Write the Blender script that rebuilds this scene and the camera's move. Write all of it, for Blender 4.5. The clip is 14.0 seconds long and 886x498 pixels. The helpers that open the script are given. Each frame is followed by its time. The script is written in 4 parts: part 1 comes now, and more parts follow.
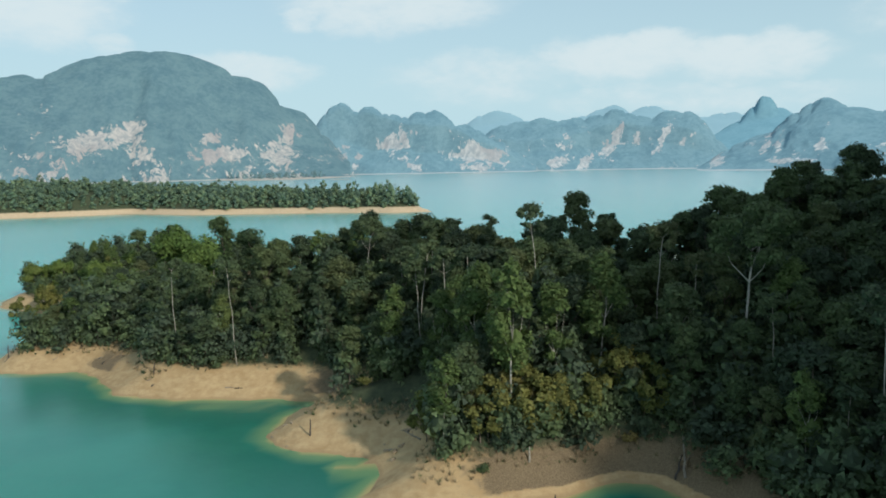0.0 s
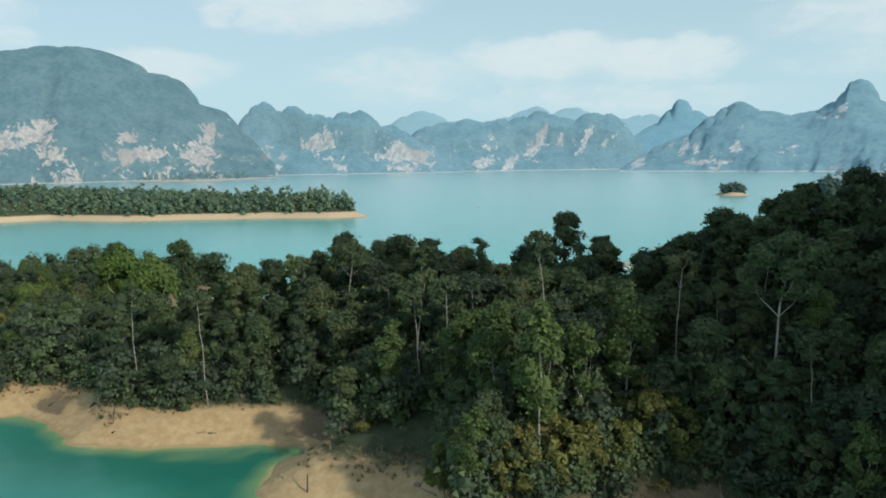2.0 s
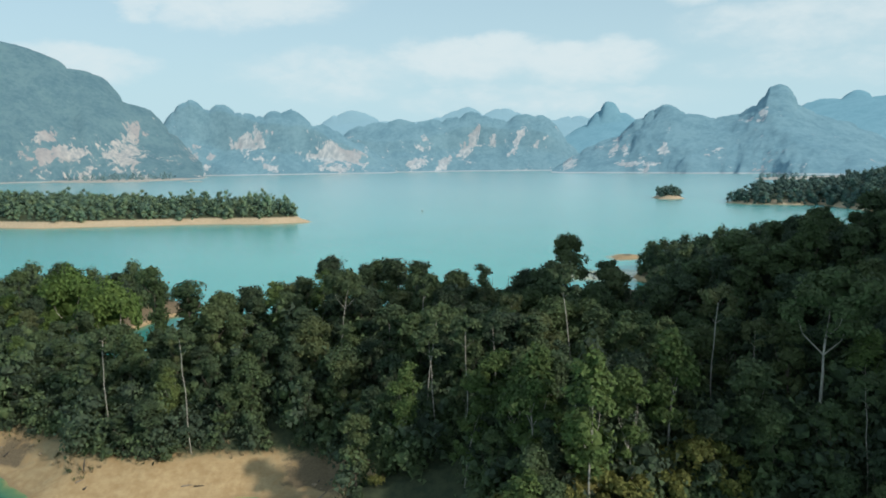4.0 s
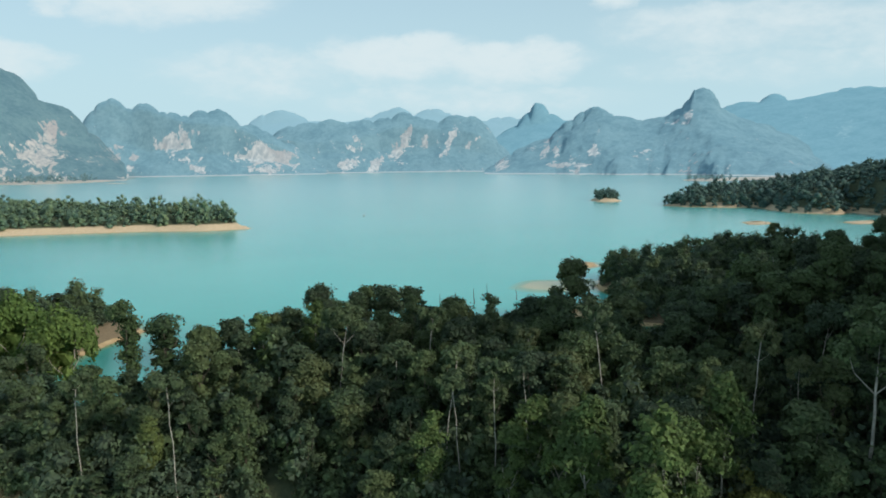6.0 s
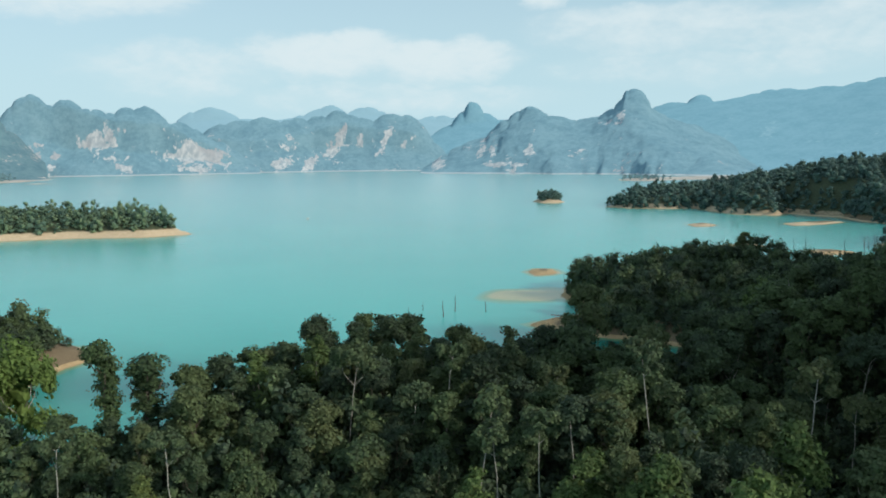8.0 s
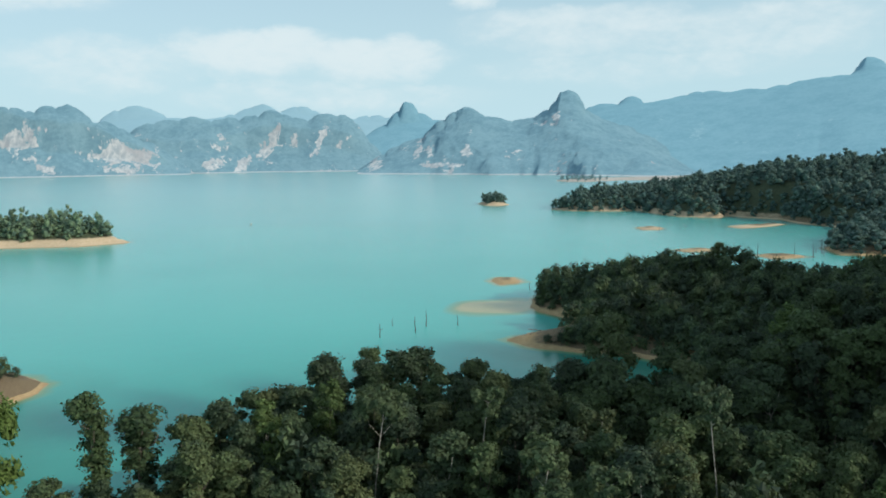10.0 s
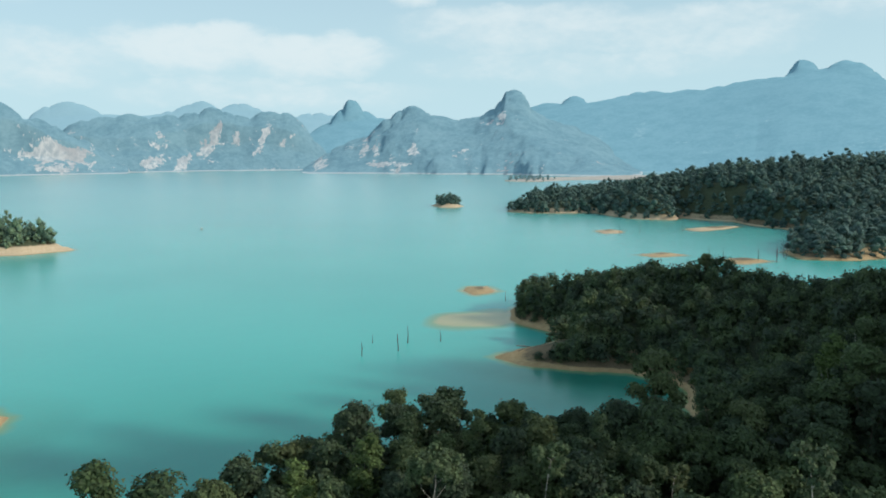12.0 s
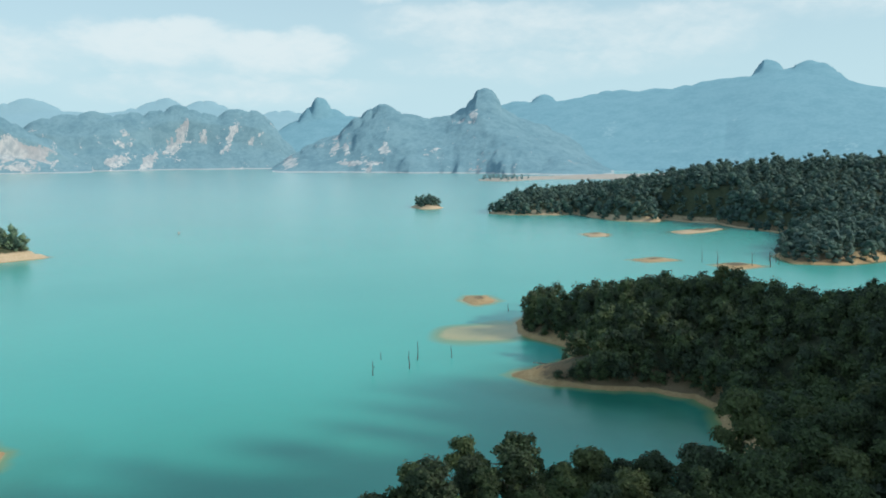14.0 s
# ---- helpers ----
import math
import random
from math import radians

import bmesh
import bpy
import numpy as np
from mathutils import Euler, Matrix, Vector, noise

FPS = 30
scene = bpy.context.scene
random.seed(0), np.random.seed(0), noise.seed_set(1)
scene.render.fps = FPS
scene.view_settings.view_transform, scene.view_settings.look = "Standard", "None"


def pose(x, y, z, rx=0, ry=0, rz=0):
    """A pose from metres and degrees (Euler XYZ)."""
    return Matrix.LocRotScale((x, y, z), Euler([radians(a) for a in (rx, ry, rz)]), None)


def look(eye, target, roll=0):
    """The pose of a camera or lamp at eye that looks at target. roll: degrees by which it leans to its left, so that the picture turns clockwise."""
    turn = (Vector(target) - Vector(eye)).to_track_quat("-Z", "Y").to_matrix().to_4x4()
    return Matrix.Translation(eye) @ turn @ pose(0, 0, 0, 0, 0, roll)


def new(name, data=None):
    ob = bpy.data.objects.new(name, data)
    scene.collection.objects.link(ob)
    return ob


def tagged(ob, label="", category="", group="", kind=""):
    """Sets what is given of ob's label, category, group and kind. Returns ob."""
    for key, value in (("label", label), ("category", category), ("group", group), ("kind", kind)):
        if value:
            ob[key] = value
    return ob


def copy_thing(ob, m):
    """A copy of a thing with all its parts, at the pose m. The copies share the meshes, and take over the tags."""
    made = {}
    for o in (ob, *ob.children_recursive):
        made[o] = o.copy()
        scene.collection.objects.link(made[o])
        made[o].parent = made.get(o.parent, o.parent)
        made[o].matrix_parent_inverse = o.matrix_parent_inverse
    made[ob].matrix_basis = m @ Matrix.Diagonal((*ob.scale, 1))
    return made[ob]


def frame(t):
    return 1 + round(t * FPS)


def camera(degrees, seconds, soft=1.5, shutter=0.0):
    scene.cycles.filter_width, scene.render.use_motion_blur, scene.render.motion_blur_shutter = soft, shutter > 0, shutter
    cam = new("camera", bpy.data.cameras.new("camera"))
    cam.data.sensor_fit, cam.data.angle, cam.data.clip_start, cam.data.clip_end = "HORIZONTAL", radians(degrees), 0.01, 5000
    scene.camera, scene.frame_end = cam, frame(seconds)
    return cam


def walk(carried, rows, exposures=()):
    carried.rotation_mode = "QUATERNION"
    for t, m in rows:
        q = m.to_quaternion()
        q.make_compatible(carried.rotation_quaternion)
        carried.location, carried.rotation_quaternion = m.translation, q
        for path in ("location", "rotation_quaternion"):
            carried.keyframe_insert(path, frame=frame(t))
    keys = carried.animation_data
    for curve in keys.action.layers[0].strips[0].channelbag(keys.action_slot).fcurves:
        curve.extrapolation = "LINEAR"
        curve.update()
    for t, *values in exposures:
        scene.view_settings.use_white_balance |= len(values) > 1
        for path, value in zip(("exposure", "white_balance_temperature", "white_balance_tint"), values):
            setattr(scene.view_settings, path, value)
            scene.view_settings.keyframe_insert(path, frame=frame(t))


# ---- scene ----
# ------------------------------------------------------------------ camera
cam = camera(58.93, 14.0, soft=1.8)
# seconds, x, y, z, yaw, pitch, roll
PATH = [
    (0.0, 0.00, 0.00, 46.00, -0.00, -6.53, -1.11),
    (0.5, -3.25, 2.85, 47.03, -1.52, -6.58, -1.12),
    (1.0, -6.49, 5.71, 48.17, -2.98, -6.60, -1.07),
    (1.5, -9.65, 8.64, 49.25, -4.35, -6.63, -1.04),
    (2.0, -12.69, 11.63, 50.28, -5.65, -6.67, -0.97),
    (2.5, -15.78, 14.69, 51.37, -6.99, -6.69, -0.89),
    (3.0, -18.77, 17.85, 52.46, -8.28, -6.73, -0.83),
    (5.5, -32.80, 34.02, 57.47, -14.69, -6.84, -0.67),
    (6.0, -35.36, 37.63, 58.51, -16.02, -6.87, -0.66),
    (6.5, -37.86, 41.27, 59.56, -17.29, -6.92, -0.67),
    (7.0, -40.29, 44.97, 60.55, -18.56, -6.96, -0.61),
    (7.5, -42.67, 48.71, 61.56, -19.82, -7.00, -0.59),
    (8.0, -44.86, 52.25, 62.51, -20.97, -7.07, -0.56),
    (10.5, -55.82, 72.27, 67.49, -27.08, -7.21, -0.47),
    (11.0, -57.78, 76.51, 68.57, -28.18, -7.27, -0.40),
    (11.5, -59.66, 80.88, 69.68, -29.21, -7.31, -0.37),
    (12.0, -61.42, 85.33, 70.77, -30.16, -7.37, -0.35),
    (12.5, -63.19, 89.84, 71.79, -30.96, -7.41, -0.33),
    (13.0, -65.12, 94.26, 72.83, -31.52, -7.48, -0.31),
    (13.5, -67.04, 98.60, 73.96, -32.06, -7.54, -0.28),
    (14.0, -69.11, 102.91, 75.15, -32.62, -7.59, -0.31),
]


def flown(x, y, z, yaw, pitch, roll):
    return pose(x, y, z) @ pose(0, 0, 0, 0, 0, yaw) @ pose(0, 0, 0, 90 + pitch) @ pose(0, 0, 0, 0, 0, roll)


walk(cam, [(row[0], flown(*row[1:])) for row in PATH],
     exposures=[(0.0, 0.18), (5.0, 0.21), (9.0, 0.25), (14.0, 0.27)])

# ------------------------------------------------------------------ light
SUN_FROM = Vector((0.62, -0.78, 0.0)).normalized()
SUN_UP = radians(28)
sun = new("sun", bpy.data.lights.new("sun", "SUN"))
sun.data.energy, sun.data.angle, sun.data.color = 2.6, radians(2.5), (1.0, 0.93, 0.82)
sun.matrix_world = look(SUN_FROM * math.cos(SUN_UP) + Vector((0, 0, math.sin(SUN_UP))), (0, 0, 0))


class Nodes:
    """Short-hand for building a node tree."""

    def __init__(self, tree):
        self.tree = tree
        tree.nodes.clear()

    def put(self, value, socket):
        if isinstance(value, bpy.types.NodeSocket):
            self.tree.links.new(value, socket)
        elif value is not None:
            socket.default_value = value

    def add(self, kind, **inputs):
        n = self.tree.nodes.new("ShaderNode" + kind)
        for key, value in inputs.items():
            self.put(value, n.inputs[key.replace("_", " ")])
        return n

    def math(self, op, a, b=0.0, c=None):
        n = self.tree.nodes.new("ShaderNodeMath")
        n.operation = op
        self.put(a, n.inputs[0]), self.put(b, n.inputs[1])
        if c is not None:
            self.put(c, n.inputs[2])
        return n.outputs[0]

    def noise(self, vector, scale, detail=4.0, rough=0.55, warp=0.0):
        n = self.add("TexNoise", Scale=scale, Detail=detail, Roughness=rough, Distortion=warp)
        self.put(vector, n.inputs["Vector"])
        return n.outputs["Fac"]

    def ramp(self, fac, *stops):
        n = self.tree.nodes.new("ShaderNodeValToRGB")
        e = n.color_ramp.elements
        while len(e) < len(stops):
            e.new(0.5)
        for el, (p, c) in zip(e, stops):
            el.position = p
            el.color = (*c, 1) if isinstance(c, tuple) else (c, c, c, 1)
        self.put(fac, n.inputs[0])
        return n.outputs[0]

    def span(self, fac, a, b, lo=0.0, hi=1.0):
        n = self.tree.nodes.new("ShaderNodeMapRange")
        n.interpolation_type = "SMOOTHSTEP"
        for i, v in enumerate((fac, a, b, lo, hi)):
            self.put(v, n.inputs[i])
        return n.outputs[0]

    def mix(self, fac, a, b, blend="MIX"):
        n = self.tree.nodes.new("ShaderNodeMix")
        n.data_type, n.blend_type = "RGBA", blend
        self.put(fac, n.inputs[0])
        for v, k in ((a, 6), (b, 7)):
            self.put((*v, 1) if isinstance(v, tuple) and len(v) == 3 else v, n.inputs[k])
        return n.outputs[2]


# banks of cloud: azimuth, elevation, half width, half height in degrees, weight
CLOUDS = [(13.0, 7.4, 5.6, 1.9, 1.0), (20.5, 6.9, 6.2, 1.6, 0.95), (3.0, 6.4, 7.0, 2.0, 0.6), (-3.0, 11.0, 8.0, 1.7, 0.9), (-27.5, 10.6, 6.5, 2.3, 0.9),
          (-22.3, 8.3, 1.8, 0.9, 0.7), (-13.5, 6.7, 5.0, 1.3, 0.8), (-9.8, 10.2, 1.4, 1.0, 0.8), (28.5, 11.0, 1.8, 1.0, 0.9), (36.0, 8.8, 9.0, 1.8, 0.7),
          (48.0, 8.4, 8.0, 1.9, 0.62), (60.0, 10.5, 9.0, 2.0, 0.65), (18.0, 4.2, 12.0, 1.3, 0.5), (40.0, 6.0, 12.0, 1.3, 0.45), (-50.0, 9.0, 12.0, 3.0, 0.7), (85.0, 9.0, 14.0, 3.0, 0.7)]


def sky():
    w = bpy.data.worlds.new("sky")
    scene.world = w
    w.use_nodes = True
    k = Nodes(w.node_tree)
    air = k.add("TexSky")
    air.sky_type, air.sun_disc, air.sun_elevation, air.sun_rotation = "NISHITA", False, SUN_UP, math.atan2(SUN_FROM.x, SUN_FROM.y)
    air.altitude, air.air_density, air.dust_density, air.ozone_density = 100.0, 1.0, 1.6, 1.5
    way = k.add("TexCoord").outputs["Generated"]
    x, y, z = k.add("SeparateXYZ", Vector=way).outputs
    flat = k.math("SQRT", k.math("ADD", k.math("MULTIPLY", x, x), k.math("MULTIPLY", y, y)))
    up = k.math("MULTIPLY", k.math("ARCTAN2", z, flat), 57.296)
    turn = k.math("MULTIPLY", k.math("ARCTAN2", x, y), 57.296)
    at = k.add("CombineXYZ", X=turn, Y=k.math("MULTIPLY", up, 2.0)).outputs[0]
    warp = k.add("TexNoise", Vector=at, Scale=0.22, Detail=5.0, Roughness=0.62)
    wx, wy, wz = k.add("SeparateXYZ", Vector=warp.outputs["Color"]).outputs
    tx = k.math("ADD", turn, k.math("MULTIPLY", k.math("SUBTRACT", wx, 0.5), 4.5))
    ty = k.math("ADD", up, k.math("MULTIPLY", k.math("SUBTRACT", wy, 0.5), 2.0))
    bank = 0.0
    for a, e, hw, hh, weight in CLOUDS:
        dx = k.math("DIVIDE", k.math("SUBTRACT", tx, a), hw)
        rise = k.math("DIVIDE", k.math("SUBTRACT", ty, e), hh)
        dy = k.math("MAXIMUM", k.math("MULTIPLY", rise, 1.5), k.math("MULTIPLY", rise, -0.75))
        r = k.math("ADD", k.math("MULTIPLY", dx, dx), k.math("MULTIPLY", dy, dy))
        bank = k.math("MAXIMUM", bank, k.span(r, 0.0, 1.7, weight, 0.0))
    puff = k.math("ADD", k.math("MULTIPLY", k.noise(at, 0.34, 8.0, 0.58, 0.25), 0.75), k.math("MULTIPLY", k.noise(at, 1.1, 5.0, 0.6), 0.25))
    lumpy = k.math("ADD", bank, k.math("MULTIPLY", k.math("SUBTRACT", puff, 0.5), 2.0))
    bank = k.math("MULTIPLY", k.math("ADD", k.math("MULTIPLY", k.span(lumpy, 0.12, 1.05), 0.68), k.math("MULTIPLY", bank, 0.4)), k.span(bank, 0.0, 0.3))
    high = k.math("MULTIPLY", k.span(k.noise(at, 0.05, 5.0, 0.6, 0.5), 0.45, 0.7), k.span(up, 12.0, 20.0, 0.0, 0.6))
    veil = k.span(k.noise(at, 0.12, 4.0, 0.55), 0.3, 0.75, 0.0, 0.35)
    low = k.span(up, -1.0, 14.0, 0.97, 0.66)
    haze = k.math("MULTIPLY", k.math("MAXIMUM", veil, low), k.span(up, 25.0, 60.0, 1.0, 0.3))
    col = k.mix(haze, air.outputs[0], (4.5, 6.45, 7.2))
    col = k.mix(k.math("MULTIPLY", k.math("MAXIMUM", bank, high), 0.8), col, (6.25, 7.15, 7.4))
    bg = k.add("Background", Color=col, Strength=0.1)
    k.tree.links.new(bg.outputs[0], k.add("OutputWorld").inputs["Surface"])


sky()


# ------------------------------------------------------------------ materials
def material(name, build):
    m = bpy.data.materials.new(name)
    m.use_nodes = True
    k = Nodes(m.node_tree)
    out = k.add("OutputMaterial")
    shader = build(k)
    k.tree.links.new(shader, out.inputs["Surface"])
    return m


def named(k, name):
    n = k.add("Attribute")
    n.attribute_name = name
    return n.outputs["Fac"]


def bump(k, height, strength, distance):
    return k.add("Bump", Height=height, Strength=strength, Distance=distance).outputs[0]


def place(k):
    return k.add("NewGeometry").outputs["Position"]


def leaf_material(name, dark, light, dry, see=0.36, single=True):
    def build(k):
        one = k.add("ObjectInfo").outputs["Random"] if single else k.span(k.noise(place(k), 0.16, 1.0), 0.3, 0.72)
        isle = k.add("NewGeometry").outputs["Random Per Island"]
        n = k.noise(place(k), 0.12, 3.0)
        f = k.math("ADD", k.math("MULTIPLY", isle, 0.25), k.math("ADD", k.math("MULTIPLY", one, 0.65), k.math("MULTIPLY", n, 0.3)))
        col = k.mix(k.span(f, 0.2, 0.95), dark, light)
        col = k.mix(k.span(one, 0.84, 1.0, 0.0, 0.6), col, dry)
        clump = k.noise(place(k), 0.85, 5.0, 0.7)
        tone = k.math("MULTIPLY", k.span(clump, 0.34, 0.66, 0.85, 1.15), k.span(isle, 0.0, 1.0, 0.8, 1.2))
        col = k.mix(1.0, col, k.add("CombineXYZ", X=tone, Y=tone, Z=tone).outputs[0], "MULTIPLY")
        p = k.add("BsdfPrincipled", Base_Color=col, Roughness=0.75, Normal=bump(k, clump, 0.25, 0.3))
        p.inputs["Specular IOR Level"].default_value = 0.42
        t = k.add("BsdfTranslucent", Color=col)
        return mixed(k, see, p.outputs[0], t.outputs[0])
    return material(name, build)


def mixed(k, fac, a, b):
    n = k.tree.nodes.new("ShaderNodeMixShader")
    k.put(fac, n.inputs[0]), k.put(a, n.inputs[1]), k.put(b, n.inputs[2])
    return n.outputs[0]


def bark_material(name, a, b):
    def build(k):
        v = place(k)
        f = k.noise(v, 1.3, 5.0, 0.6)
        g = k.noise(v, 9.0, 3.0)
        col = k.mix(k.span(f, 0.3, 0.7), a, b)
        p = k.add("BsdfPrincipled", Base_Color=col, Roughness=0.85, Normal=bump(k, g, 0.5, 0.05))
        return p.outputs[0]
    return material(name, build)


LEAF = leaf_material("leaves_rainforest", (0.050, 0.078, 0.046), (0.096, 0.142, 0.056), (0.125, 0.14, 0.06))
LEAF_PALE = leaf_material("leaves_greygreen", (0.052, 0.085, 0.046), (0.100, 0.142, 0.062), (0.13, 0.14, 0.06))
LEAF_YELLOW = leaf_material("leaves_bamboo", (0.105, 0.130, 0.030), (0.230, 0.220, 0.065), (0.27, 0.20, 0.08))
# LEAF_FAR, LEAF_CAPE and LEAF_HAZY carry distance haze in their paler, bluer greens
LEAF_FAR = leaf_material("leaves_far_wood_hazed", (0.085, 0.150, 0.112), (0.160, 0.235, 0.130), (0.18, 0.22, 0.11), 0.25, False)
LEAF_CAPE = leaf_material("leaves_headland_wood_hazed", (0.058, 0.112, 0.104), (0.098, 0.166, 0.130), (0.10, 0.165, 0.12), 0.2, False)
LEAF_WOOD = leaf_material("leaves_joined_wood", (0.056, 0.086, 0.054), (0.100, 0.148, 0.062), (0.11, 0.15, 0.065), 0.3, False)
LEAF_HAZY = leaf_material("leaves_remote_wood_hazed", (0.150, 0.262, 0.285), (0.178, 0.292, 0.305), (0.17, 0.28, 0.29), 0.05, False)
LEAF_CREEPER = leaf_material("leaves_creeper", (0.040, 0.072, 0.032), (0.080, 0.126, 0.044), (0.08, 0.12, 0.04))
# brighter than LEAF: sunlight on the front trees put into the leaf colour
LEAF_SUNLIT = leaf_material("leaves_sunlit_green", (0.075, 0.120, 0.036), (0.125, 0.185, 0.055), (0.16, 0.19, 0.06))
# LEAF_SUNNY paints strong sun on the left grove as a lighter green
LEAF_SUNNY = leaf_material("leaves_sunlit_grove", (0.100, 0.170, 0.040), (0.170, 0.240, 0.060), (0.19, 0.22, 0.06))
BARK_PALE = bark_material("bark_pale", (0.25, 0.235, 0.20), (0.42, 0.395, 0.34))
BARK = bark_material("bark_brown", (0.07, 0.055, 0.04), (0.16, 0.13, 0.10))
DRIFT = bark_material("driftwood", (0.16, 0.13, 0.10), (0.30, 0.26, 0.21))
DARKWOOD = bark_material("drowned_wood", (0.035, 0.03, 0.025), (0.08, 0.07, 0.06))


def ground_build(k):
    v = place(k)
    z = k.add("SeparateXYZ", Vector=v).outputs[2]
    n1, n2, n3 = k.noise(v, 0.06, 4.0), k.noise(v, 0.6, 6.0, 0.65), k.noise(v, 5.0, 4.0, 0.7)
    sand = k.mix(k.span(n2, 0.3, 0.7), (0.400, 0.268, 0.128), (0.525, 0.385, 0.208))
    sand = k.mix(k.span(n3, 0.55, 0.75, 0.0, 0.5), sand, (0.33, 0.23, 0.13))
    sand = k.mix(k.span(n1, 0.5, 0.68, 0.0, 0.5), sand, (0.49, 0.35, 0.18))
    # sand pales and greys along y: distance haze mixed into its colour
    away_haze = k.span(k.add("SeparateXYZ", Vector=v).outputs[1], 380.0, 560.0, 0.0, 0.75)
    sand = k.mix(away_haze, sand, k.mix(k.span(n2, 0.3, 0.7), (0.55, 0.43, 0.285), (0.67, 0.54, 0.385)))
    remote_haze = k.span(k.add("SeparateXYZ", Vector=v).outputs[1], 1000.0, 1250.0, 0.0, 0.85)
    sand = k.mix(remote_haze, sand, k.mix(k.span(n1, 0.4, 0.6), (0.44, 0.43, 0.40), (0.52, 0.49, 0.45)))
    tide = k.math("SINE", k.math("MULTIPLY", k.math("ADD", z, k.math("MULTIPLY", n2, 0.35)), 11.0))
    sand = k.mix(k.span(tide, 0.5, 1.0, 0.0, 0.12), sand, (0.36, 0.25, 0.14))
    wet = k.math("MULTIPLY", k.span(z, 0.05, 0.45, 0.75, 0.0), k.span(z, -0.35, 0.0, 0.1, 1.0))
    sand = k.mix(wet, sand, (0.36, 0.25, 0.13))
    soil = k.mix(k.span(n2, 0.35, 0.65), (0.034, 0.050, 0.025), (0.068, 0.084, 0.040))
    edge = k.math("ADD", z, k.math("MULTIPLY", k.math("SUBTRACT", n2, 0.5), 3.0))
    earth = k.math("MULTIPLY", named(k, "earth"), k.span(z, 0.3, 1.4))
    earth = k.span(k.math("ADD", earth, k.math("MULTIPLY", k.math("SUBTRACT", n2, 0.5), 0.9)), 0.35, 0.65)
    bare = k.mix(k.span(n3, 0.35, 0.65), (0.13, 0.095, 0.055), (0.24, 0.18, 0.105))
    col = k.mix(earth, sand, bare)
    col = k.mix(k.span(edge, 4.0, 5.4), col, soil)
    hgt = k.math("ADD", k.math("MULTIPLY", n2, 0.7), k.math("MULTIPLY", n3, 0.3))
    p = k.add("BsdfPrincipled", Base_Color=col, Roughness=0.9, Normal=bump(k, hgt, 0.6, 0.6))
    return p.outputs[0]


def paint_build(k):
    n = k.noise(place(k), 3.0, 4.0)
    return k.add("BsdfPrincipled", Base_Color=k.mix(k.span(n, 0.3, 0.7), (0.68, 0.68, 0.66), (0.80, 0.80, 0.78)), Roughness=0.6).outputs[0]


def stone_build(k):
    v = place(k)
    n, m = k.noise(v, 2.2, 5.0, 0.65), k.noise(v, 14.0, 3.0)
    col = k.mix(k.span(n, 0.3, 0.7), (0.22, 0.165, 0.105), (0.42, 0.33, 0.22))
    return k.add("BsdfPrincipled", Base_Color=col, Roughness=0.9, Normal=bump(k, m, 0.5, 0.05)).outputs[0]


PAINT = material("white_paint", paint_build)
STONE = material("bank_stone", stone_build)
GROUND = material("sandy_bank_and_forest_soil", ground_build)


def water_build(k):
    v = place(k)
    depth = named(k, "depth")
    n1 = k.noise(v, 0.004, 3.0, 0.5)
    n2 = k.noise(v, 0.03, 4.0, 0.6)
    deep = k.mix(k.span(n1, 0.35, 0.65), (0.048, 0.430, 0.378), (0.064, 0.475, 0.415))
    green = k.mix(k.span(n2, 0.4, 0.65), (0.010, 0.165, 0.118), (0.020, 0.200, 0.136))
    d = k.math("ADD", depth, k.math("MULTIPLY", k.math("SUBTRACT", n2, 0.5), 0.5))
    # bay: greener bay water, plus cloud shade painted on the open lake
    bay = named(k, "bay")
    green = k.mix(bay, deep, green)
    milk = k.mix(k.math("MULTIPLY", bay, 0.62), k.mix(k.span(d, 2.5, 9.0), green, deep), green)
    milk = k.mix(k.span(d, 0.2, 1.4), (0.175, 0.320, 0.155), milk)
    milk = k.mix(k.span(d, 0.0, 0.45), (0.480, 0.400, 0.185), milk)
    r1, r2 = k.noise(v, 0.9, 3.0, 0.6), k.noise(v, 0.15, 3.0, 0.6)
    wave = bump(k, k.math("ADD", r1, k.math("MULTIPLY", r2, 2.0)), 0.10, 0.4)
    under = k.add("BsdfDiffuse", Color=milk).outputs[0]
    gloss = k.add("BsdfGlossy", Color=(1, 1, 1, 1), Roughness=0.25, Normal=wave)
    fres = k.add("Fresnel", IOR=1.33, Normal=wave).outputs[0]
    return mixed(k, k.math("MULTIPLY", fres, 0.95), under, gloss.outputs[0])


WATER = material("milky_turquoise_water", water_build)


